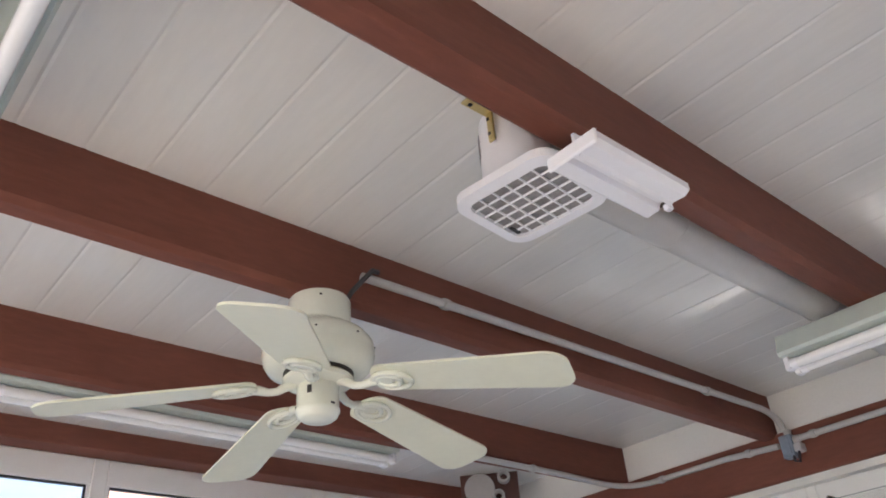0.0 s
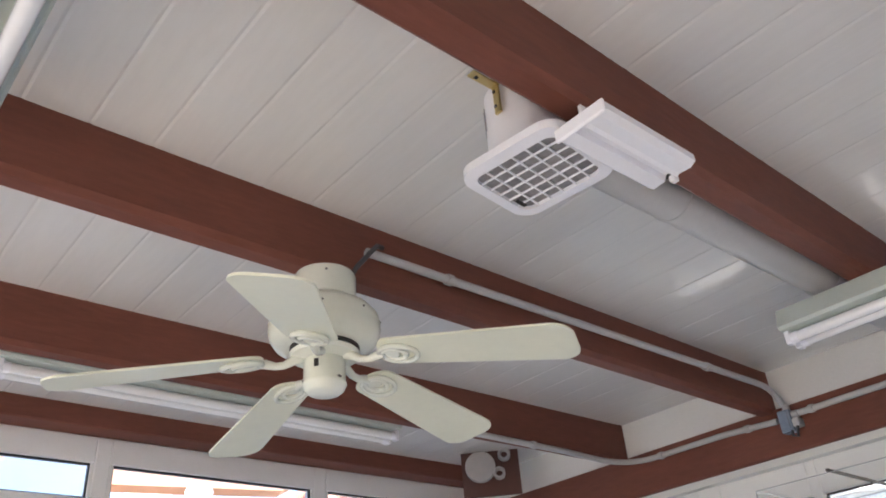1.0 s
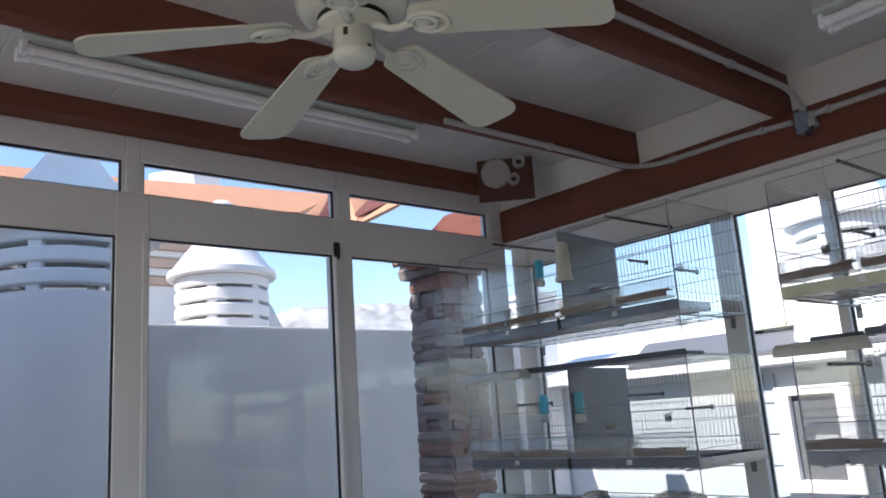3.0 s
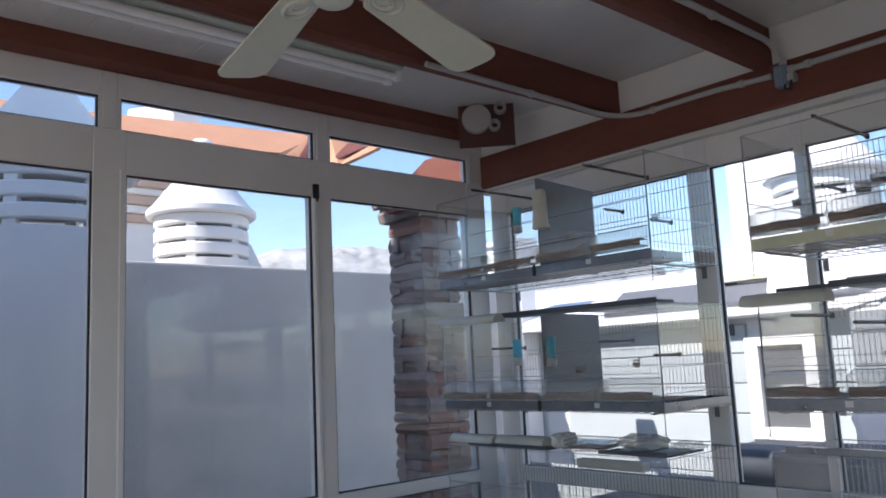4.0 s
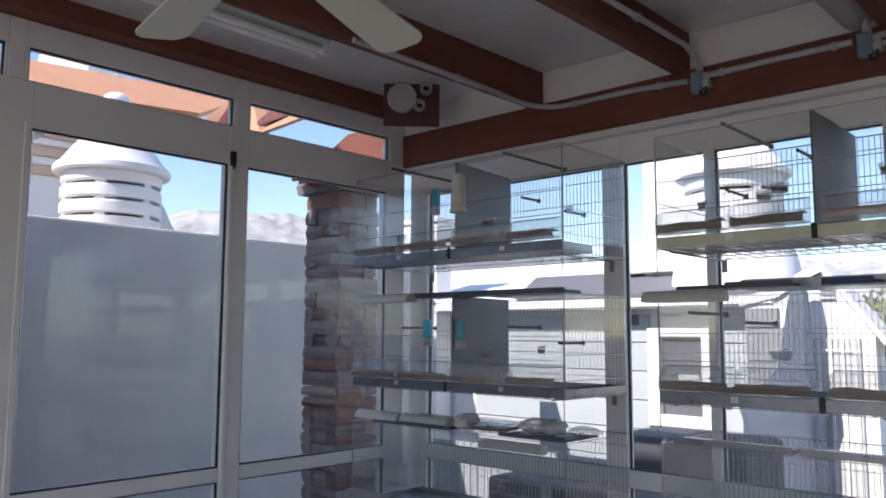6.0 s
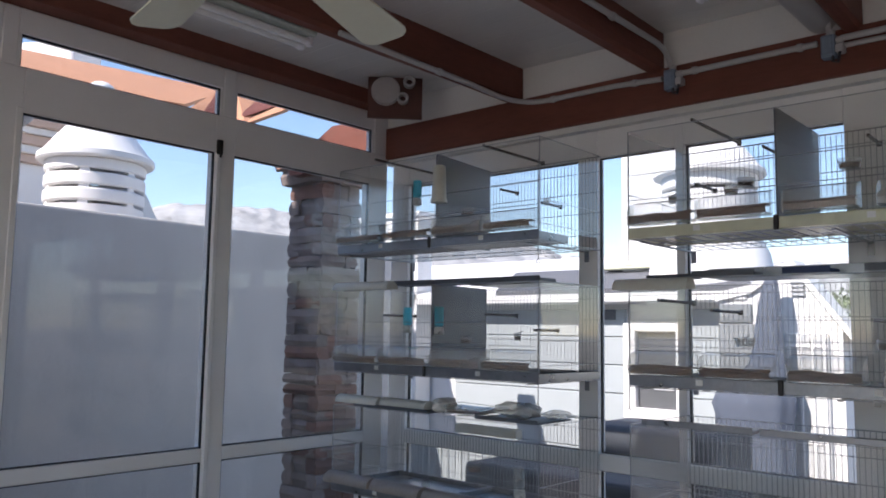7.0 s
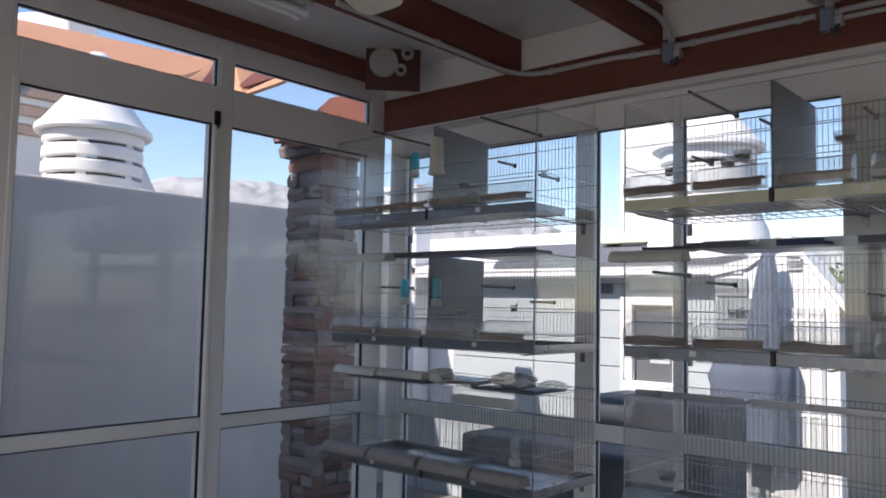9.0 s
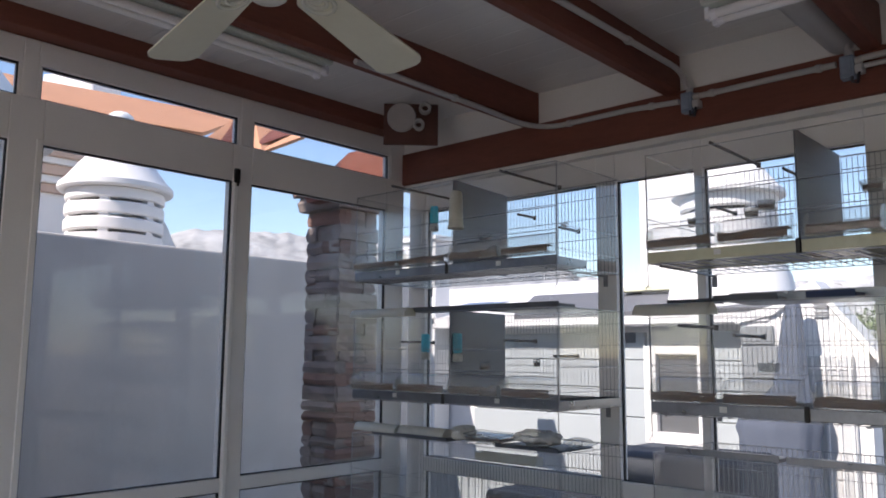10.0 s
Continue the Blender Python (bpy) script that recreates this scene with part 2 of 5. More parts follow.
def join(bm, b2, m=None):
    if m is not None:
        bmesh.ops.transform(b2, matrix=m, verts=b2.verts)
    made = {v: bm.verts.new(v.co) for v in b2.verts}
    for f in b2.faces:
        bm.faces.new([made[v] for v in f.verts])
    b2.free()
    return bm


def sweep(points, r, seg=8, bm=None, closed_ends=True):
    """A round bar along points; r is one radius or one a point."""
    bm = bm or bmesh.new()
    pts = [Vector(p) for p in points]
    rad = r if isinstance(r, (list, tuple)) else [r] * len(pts)
    rings = []
    up = None
    for i, p in enumerate(pts):
        d = (pts[min(i + 1, len(pts) - 1)] - pts[max(i - 1, 0)]).normalized()
        if up is None:
            up = d.orthogonal().normalized()
        up = (up - d * up.dot(d)).normalized()
        side = d.cross(up)
        rings.append([bm.verts.new(p + rad[i] * (math.cos(a) * up + math.sin(a) * side)) for a in (2 * math.pi * k / seg for k in range(seg))])
    for a, b in zip(rings, rings[1:]):
        for k in range(seg):
            bm.faces.new((a[k], a[(k + 1) % seg], b[(k + 1) % seg], b[k]))
    if closed_ends:
        bm.faces.new(rings[0][::-1])
        bm.faces.new(rings[-1])
    return bm


def lathe(profile, seg=32, at=(0, 0, 0), bm=None):
    """A turned body from (radius, height) pairs about a vertical line."""
    bm = bm or bmesh.new()
    at = Vector(at)
    rings = []
    for r, z in profile:
        if r < 1e-6:
            rings.append([bm.verts.new(at + Vector((0, 0, z)))])
        else:
            rings.append([bm.verts.new(at + Vector((r * math.cos(2 * math.pi * k / seg), r * math.sin(2 * math.pi * k / seg), z))) for k in range(seg)])
    for a, b in zip(rings, rings[1:]):
        for k in range(seg):
            quad = [a[k % len(a)], a[(k + 1) % len(a)], b[(k + 1) % len(b)], b[k % len(b)]]
            quad = [v for n, v in enumerate(quad) if v not in quad[:n]]
            if len(quad) > 2:
                bm.faces.new(quad)
    bmesh.ops.recalc_face_normals(bm, faces=bm.faces)
    return bm


def plate(outline, z0, z1, bm=None):
    """A slab with the outline (x, y) between two heights."""
    bm = bm or bmesh.new()
    lo = [bm.verts.new((x, y, z0)) for x, y in outline]
    hi = [bm.verts.new((x, y, z1)) for x, y in outline]
    bm.faces.new(lo[::-1])
    bm.faces.new(hi)
    n = len(lo)
    for k in range(n):
        bm.faces.new((lo[k], lo[(k + 1) % n], hi[(k + 1) % n], hi[k]))
    return bm


def rounded(x0, x1, y0, y1, r, n=5):
    out = []
    for cx, cy, a in ((x1 - r, y1 - r, 0), (x0 + r, y1 - r, 90), (x0 + r, y0 + r, 180), (x1 - r, y0 + r, 270)):
        out += [(cx + r * math.cos(radians(a + 90 * k / n)), cy + r * math.sin(radians(a + 90 * k / n))) for k in range(n + 1)]
    return out


# ---- the room's shell ----
CEIL, LINT_Y, FRAME_Y = 2.692, 0.085, 0.14
X0, X1, Y0 = 0.0, 4.7, -5.2


def build_floor():
    tagged(part("floor", box(-0.06, X1, Y0, 0.2, -0.15, -0.012), M_MORTAR), "beige tiled floor of the glazed terrace room", "floor", kind="structure")
    ob = bpy.data.objects["floor"]
    me = None
    for i in range(12):
        for j in range(13):
            if me is None:
                t = part("floor_tile", box(-0.197, 0.197, -0.197, 0.197, -0.012, 0.0, 0.002), M_FLOOR, ob)
                me = t.data
            else:
                t = new("floor_tile", me)
                t.parent = ob
            t.location = (0.14 + i * 0.4, 0.0 - j * 0.4, 0)


def build_ceiling():
    bm = bmesh.new()
    y = Y0
    w = 0.12
    while y < 0.1:
        y1 = min(y + w, 0.1)
        a, b, g = y, y1, 0.0016
        prof = [(a, CEIL + 0.02), (a, CEIL + g), (a + 0.006, CEIL), (b - 0.006, CEIL), (b, CEIL + g), (b, CEIL + 0.02)]
        if b - a > 0.03:
            l = [bm.verts.new((-0.1, py, pz)) for py, pz in prof]
            r = [bm.verts.new((X1, py, pz)) for py, pz in prof]
            for k in range(len(prof) - 1):
                bm.faces.new((l[k], l[k + 1], r[k + 1], r[k]))
        y = y1
    box(-0.12, X1 + 0.1, Y0 - 0.1, 0.3, CEIL + 0.02, CEIL + 0.14, bm=bm)
    bmesh.ops.recalc_face_normals(bm, faces=bm.faces)
    tagged(part("ceiling", bm, M_CEIL), "glossy white panelled ceiling with fine joints", "ceiling", kind="structure")


def beam(name, x0, x1, y0, y1, z0, z1, label, mat, c=0.012, lean=0.0):
    """A long sawn beam with chamfered lower edges, slightly uneven along its length."""
    bm = bmesh.new()
    along_y = (y1 - y0) > (x1 - x0)
    n = 40
    rings = []
    for i in range(n + 1):
        u = i / n
        j = 0.0025 * noise.noise(Vector((u * 9 + x0 * 3, y0, 1.7)))
        k = 0.0025 * noise.noise(Vector((u * 9 + x0 * 3, y0, 8.2)))
        if along_y:
            y = y0 + u * (y1 - y0)
            j += lean * (y - y1)
            ring = [(x0 + j, y, z1), (x0 + j, y, z0 + c), (x0 + c + j, y, z0 + k), (x1 - c + j, y, z0 + k), (x1 + j, y, z0 + c), (x1 + j, y, z1)]
        else:
            x = x0 + u * (x1 - x0)
            ring = [(x, y0 + j, z1), (x, y0 + j, z0 + c), (x, y0 + c + j, z0 + k), (x, y1 - c + j, z0 + k), (x, y1 + j, z0 + c), (x, y1 + j, z1)]
        rings.append([bm.verts.new(p) for p in ring])
    for a, b in zip(rings, rings[1:]):
        for q in range(6):
            bm.faces.new((a[q], a[(q + 1) % 6], b[(q + 1) % 6], b[q]))
    bm.faces.new(rings[0])
    bm.faces.new(rings[-1][::-1])
    bmesh.ops.recalc_face_normals(bm, faces=bm.faces)
    return tagged(part(name, bm, mat), label, "ceiling beam", "ceiling beams" if along_y else "", "structure")


def build_beams():
    for x, lean in ((0.780, 0.003), (1.449, -0.011), (2.148, -0.010), (2.86, -0.010), (3.56, -0.010), (4.26, -0.010)):
        beam("ceiling_beam", x, x + 0.062, Y0, 0.098, 2.538, CEIL + 0.001, "red-brown painted wooden ceiling beam", M_BEAM, lean=lean)
    beam("header_beam", -0.07, 0.09, Y0, -0.03, 2.6215, CEIL + 0.001, "red-brown painted header beam above the glazed wall", M_BEAM, 0.004)
    beam("lintel_beam", -0.02, X1, LINT_Y, 0.24, 2.392, 2.55, "red-brown painted lintel beam under the rafters", M_BEAMX, 0.006)
    tagged(part("wall_band", box(-0.1, X1, 0.1, 0.24, 2.551, CEIL + 0.001), M_PLASTER), "white plaster strip between the ceiling beams", "wall", kind="structure")


def pane(win, ax, a0, a1, z0, z1, pos, clear):
    """Glass with its black seal in a plane: ax 'x' runs along x at y = pos, 'y' along y at x = pos."""
    s = 0.005
    def bxx(u0, u1, w0, w1, d0, d1, bm=None):
        return box(u0, u1, pos + d0, pos + d1, w0, w1, bm=bm) if ax == "x" else box(pos + d0, pos + d1, u0, u1, w0, w1, bm=bm)
    g = part("pane", bxx(a0, a1, z0, z1, -0.003, 0.003), clear, win)
    g.visible_shadow = False
    bm = bmesh.new()
    for r in ((a0, a1, z0, z0 + s), (a0, a1, z1 - s, z1), (a0, a0 + s, z0 + s, z1 - s), (a1 - s, a1, z0 + s, z1 - s)):
        bxx(*r, -0.007, 0.006, bm=bm)
    part("seal", bm, M_RUBBER, win)


def member(win, name, ax, a0, a1, z0, z1, d0, d1, bev=0.003):
    bm = box(a0, a1, d0, d1, z0, z1, bev) if ax == "x" else box(d0, d1, a0, a1, z0, z1, bev)
    return part(name, bm, M_ALU, win)


def build_wall_a():
    """The glazed wall along y: doors and lights below, transom lights above."""
    posts = [(-5.2, -5.1), (-4.26, -4.18), (-3.44, -3.30), (-2.56, -2.48), (-1.768, -1.655), (-0.898, -0.805), (-0.02, 0.10)]
    upper = [(-5.2, -5.1), (-4.25, -4.19), (-3.42, -3.33), (-2.55, -2.49), (-1.738, -1.686), (-0.868, -0.812), (0.006, 0.10)]
    for n in range(len(posts) - 1):
        a, b = posts[n][1], posts[n + 1][0]
        w = thing(f"window_{n + 1}", (0, a, 0), "white aluminium glazed bay with a transom light above", "window", "glazed bays", "structure")
        member(w, "bottom_rail", "y", a, b, 0.0, 0.12, -0.055, 0.0)
        member(w, "middle_rail", "y", a, b, 0.996, 1.05, -0.055, -0.001)
        member(w, "transom_rail", "y", a, b, 2.254, 2.412, -0.055, -0.001)
        member(w, "head_rail", "y", upper[n][1], upper[n + 1][0], 2.53, 2.62, -0.055, -0.001)
        pane(w, "y", a, b, 0.12, 0.996, -0.013, M_GLASS)
        pane(w, "y", a, b, 1.05, 2.254, -0.013, M_GLASS)
        ua, ub = upper[n][1], upper[n + 1][0]
        pane(w, "y", ua + 0.012, ub - 0.012, 2.412, 2.53, -0.018, M_GLASS)
        for e in ((ua, ua + 0.012), (ub - 0.012, ub)):
            member(w, "transom_jamb", "y", *e, 2.412, 2.53, -0.05, -0.004, 0.001)
        # each door leaf shows a raised edge beside its glass
        if n in (2, 4):
            member(w, "leaf_edge", "y", b + 0.001, b + 0.022, 0.12, 2.27, 0.001, 0.012)
            member(w, "leaf_edge", "y", a - 0.024, a - 0.001, 0.12, 2.27, 0.001, 0.008)
    for n, (a, b) in enumerate(posts):
        p = thing("window_post", (0, a, 0), "white aluminium post of the glazed wall", "window post", "glazed wall posts", "structure")
        member(p, "profile", "y", a, b, 0.0, 2.4115, -0.058, 0.0)
        member(p, "upper_profile", "y", *upper[n], 2.4125, 2.62, -0.058, 0.0)
    latch = thing("door_latch", (0.0, -0.89, 2.25), "small black plastic latch on the white frame", "latch")
    part("body", box(0.001, 0.018, -0.897, -0.872, 2.243, 2.305, 0.004, seg=2), M_RUBBER, latch)
    part("bolt", box(0.013, 0.022, -0.889, -0.880, 2.23, 2.262, 0.002), M_DARK, latch)


def build_wall_b():
    """The glazed wall along x, under the lintel, behind the cages."""
    posts = [(0.0, 0.115), (1.10, 1.19), (1.53, 1.565), (2.13, 2.266), (3.2, 3.28), (4.6, 4.7)]
    d0, d1 = FRAME_Y, FRAME_Y + 0.055
    for n in range(len(posts) - 1):
        a, b = posts[n][1], posts[n + 1][0]
        w = thing(f"window_{n + 11}", (a, FRAME_Y, 0), "white aluminium window behind the cages", "window", "rear windows", "structure")
        member(w, "bottom_rail", "x", a, b, 0.0, 0.15, d0, d1)
        member(w, "middle_rail", "x", a, b, 0.99, 1.056, d0 + 0.001, d1)
        member(w, "head_rail", "x", a, b, 2.252, 2.366, d0 + 0.001, d1)
        pane(w, "x", a, b, 0.15, 0.99, d0 + 0.03, M_GLASS)
        pane(w, "x", a, b, 1.056, 2.252, d0 + 0.03, M_GLASS)
    for a, b in posts:
        p = thing("window_post", (a, FRAME_Y, 0), "white aluminium post between the rear windows", "window post", "rear window posts", "structure")
        member(p, "profile", "x", a, b, 0.0, 2.366, d0, d1)
    tagged(part("soffit", box(-0.02, X1, 0.1, 0.235, 2.366, 2.391), M_PLASTER), "white strip under the lintel", "trim", kind="structure")


def build_back():
    # unseen closing wall, toned dark to cut light in the room
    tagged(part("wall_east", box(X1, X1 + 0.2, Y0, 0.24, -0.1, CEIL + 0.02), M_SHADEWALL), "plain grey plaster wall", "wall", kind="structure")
    # unseen slab added outside to cut the sun that reaches the floor
    tagged(part("roof_overhang", box(-0.3, X1 + 0.4, Y0 - 1.05, Y0 - 0.06, CEIL + 0.06, CEIL + 0.16), M_PLASTER), "unseen white slab added to shorten the sun patch indoors", "roof", kind="structure")
    # unseen glazing goes on behind the camera, added to let the sun in
    posts = [(-0.058, 0.10), (1.15, 1.25), (2.30, 2.40), (3.45, 3.55), (4.6, 4.699)]
    d0, d1 = Y0 - 0.06, Y0
    for n in range(len(posts) - 1):
        a, b = posts[n][1], posts[n + 1][0]
        w = thing(f"window_{n + 21}", (a, Y0, 0), "white aluminium glazed bay with clear panes", "window", "glazed bays", "structure")
        for nm, z0, z1 in (("bottom_rail", 0.0, 0.12), ("middle_rail", 0.996, 1.05), ("head_rail", 2.53, CEIL + 0.02)):
            member(w, nm, "x", a, b, z0, z1, d0, d1 - 0.001)
        pane(w, "x", a, b, 0.12, 0.996, Y0 - 0.03, M_GLASS)
        pane(w, "x", a, b, 1.05, 2.53, Y0 - 0.03, M_GLASS)
    for a, b in posts:
        p = thing("window_post", (a, Y0, 0), "white aluminium post of the glazed wall", "window post", "glazed wall posts", "structure")
        member(p, "profile", "x", a, b, 0.0, CEIL + 0.02, d0, d1)


build_ceiling()
build_beams()
build_wall_a()
build_wall_b()
build_back()


# ---- ceiling fixtures ----
def corner_pipes():
    # thin board set across the corner under the ceiling, with three pipe ends
    d = Vector((0.7071, 0.7071, 0))
    nrm = Vector((0.7071, -0.7071, 0))
    a, b = Vector((0.228, -0.262, 0)), Vector((0.405, -0.085, 0))
    q = [a, b, b - nrm * 0.02, a - nrm * 0.02]
    tagged(part("corner_board", plate([(v.x, v.y) for v in q], 2.50, CEIL - 0.001), M_BOARD), "dark brown board set across the ceiling corner", "board", kind="structure")
    grp = thing("pipe_cluster", (0.30, -0.19, 2.6), "three capped and open plastic pipes through a corner board", "pipes")
    for c, r, capped in (((0.286, -0.204, 2.622), 0.066, True), ((0.362, -0.128, 2.667), 0.028, False), ((0.342, -0.148, 2.588), 0.026, False)):
        c = Vector(c) + nrm * 0.002
        rot = nrm.to_track_quat("Z", "Y").to_matrix().to_4x4()
        if capped:
            bm = lathe([(0, 0.026), (r * 0.95, 0.026), (r, 0.022), (r, -0.05), (0, -0.05)], 36)
        else:
            bm = lathe([(r * 0.55, -0.05), (r * 0.55, 0.028), (r * 0.72, 0.034), (r * 0.95, 0.034), (r, 0.028), (r, -0.05)], 28)
        bmesh.ops.transform(bm, matrix=Matrix.Translation(c) @ rot, verts=bm.verts)
        p = part("capped_pipe" if capped else "open_pipe", bm, M_CAP if capped else M_PVC, grp, smooth=True)
        if not capped:
            bm = lathe([(0, -0.03), (r * 0.55, -0.03), (r * 0.55, -0.045), (0, -0.045)], 24)
            bmesh.ops.transform(bm, matrix=Matrix.Translation(c) @ rot, verts=bm.verts)
            part("bore", bm, M_DARK, p)


def ceiling_fan():
    ax, ay = 1.506, -1.785
    fan = thing("ceiling_fan", (ax, ay, 2.538), "cream-white five-blade ceiling fan mounted on a brown beam", "ceiling fan")
    at = (ax, ay, 0)
    part("canopy", lathe([(0, 2.538), (0.064, 2.538), (0.067, 2.532), (0.067, 2.487), (0.064, 2.477), (0.058, 2.474), (0.0, 2.474)], 40, at), M_FAN, fan, smooth=True)
    at = (ax, ay, -0.010)
    part("motor_housing", lathe([(0.0, 2.486), (0.058, 2.485), (0.072, 2.478), (0.098, 2.463), (0.113, 2.445), (0.117, 2.428), (0.115, 2.422), (0.117, 2.416), (0.113, 2.398), (0.104, 2.385), (0.084, 2.379), (0.0, 2.379)], 48, at), M_FAN, fan, smooth=True)
    part("flywheel", lathe([(0.0, 2.3785), (0.072, 2.3785), (0.072, 2.373), (0.066, 2.371), (0.0, 2.371)], 40, at), M_DARK, fan, smooth=True)
    part("rotor_plate", lathe([(0.0, 2.3712), (0.068, 2.371), (0.073, 2.366), (0.070, 2.358), (0.05, 2.352), (0.0, 2.352)], 40, at), M_FAN, fan, smooth=True)
    cup = part("switch_housing", lathe([(0.0, 2.353), (0.041, 2.353), (0.043, 2.348), (0.043, 2.305), (0.045, 2.302), (0.045, 2.297), (0.042, 2.293), (0.040, 2.287), (0.032, 2.281), (0.0, 2.280)], 40, at), M_FAN, fan, smooth=True)
    # pull switch slot and screws on the housing
    for ang, z, h in ((-55, 2.323, 0.016), (-118, 2.296, 0.004), (10, 2.296, 0.004)):
        u = Vector((math.cos(radians(ang)), math.sin(radians(ang)), 0))
        c = Vector((ax, ay, z)) + u * 0.0425
        bm = box(-0.0025, 0.0025, -0.0045, 0.0045, -h / 2, h / 2)
        bmesh.ops.transform(bm, matrix=Matrix.Translation(c) @ Matrix.Rotation(radians(ang), 4, "Z"), verts=bm.verts)
        part("slot", bm, M_DARK, cup)
    for ang in (-150, -30, 90):
        u = Vector((math.cos(radians(ang)), math.sin(radians(ang)), 0))
        part("screw", lathe([(0, 0.002), (0.0028, 0.0015), (0.0028, -0.002), (0, -0.002)], 10, Vector((ax, ay, 2.522)) + u * 0.0665), M_DARK, fan)
    for k in range(8):
        ang = radians(45 * k + 10)
        part("vent", lathe([(0, 0.003), (0.0032, 0.0), (0, -0.003)], 8, (ax + 0.1155 * math.cos(ang), ay + 0.1155 * math.sin(ang), 2.426)), M_DARK, fan)
    for k in range(5):
        m = Matrix.Translation((ax, ay, 2.354)) @ Matrix.Rotation(radians(1.2), 4, "X") @ Matrix.Rotation(radians(1.2), 4, "Y") @ Matrix.Rotation(radians(-42.2 + 72 * k), 4, "Z") @ Matrix.Rotation(radians(8.6), 4, "Y")
        tilt = m @ Matrix.Rotation(radians(-9), 4, "X")
        # blade: rounded slab that widens to the tip
        n, out = 10, []
        r0, r1, w0, w1 = 0.124, 0.524, 0.050, 0.067
        out += [(r0 + 0.03 - 0.03 * math.cos(a), w0 * math.sin(a)) for a in (math.pi / 2 * (i / n * 2 - 1) for i in range(n + 1))]
        out += [(r1 - 0.040 + 0.040 * math.sin(a), w1 - 0.040 + 0.040 * math.cos(a)) for a in (math.pi / 2 * i / 6 for i in range(7))]
        out += [(r1 - 0.040 + 0.040 * math.cos(a), -w1 + 0.040 - 0.040 * math.sin(a)) for a in (math.pi / 2 * i / 6 for i in range(7))]
        bm = plate(out, 0.0, 0.0045)
        bmesh.ops.recalc_face_normals(bm, faces=bm.faces)
        bmesh.ops.transform(bm, matrix=tilt, verts=bm.verts)
        blade = part("blade", bm, M_BLADE, fan)
        # blade iron: arm, and two rings under the root of the blade
        arm = sweep([m @ Vector(p) for p in ((0.048, 0, 0.0), (0.066, 0, -0.004), (0.085, 0, -0.012), (0.102, 0, -0.012), (0.122, 0, -0.005), (0.135, 0, -0.005))], [0.011, 0.010, 0.008, 0.008, 0.010, 0.008], 10)
        iron = part("blade_iron", arm, M_FAN, blade, smooth=True)
        for cx, rx, ry in ((0.166, 0.040, 0.032), (0.158, 0.025, 0.020)):
            loop = [tilt @ Vector((cx + rx * math.cos(2 * math.pi * i / 28), ry * math.sin(2 * math.pi * i / 28), -0.005)) for i in range(29)]
            part("ring", sweep(loop, 0.0055, 8, closed_ends=False), M_FAN, blade, smooth=True)
        part("medallion", join(bmesh.new(), lathe([(0, -0.006), (0.014, -0.006), (0.018, -0.002), (0.018, 0.0)], 20, (0.153, 0, 0)), tilt), M_FAN, blade, smooth=True)
    part("cable", sweep([(1.565, -1.67, 2.62), (1.572, -1.69, 2.615), (1.57, -1.71, 2.59), (1.555, -1.735, 2.555), (1.545, -1.745, 2.53)], 0.006, 8), M_CABLE, fan, "dark grey cable into the canopy", smooth=True)


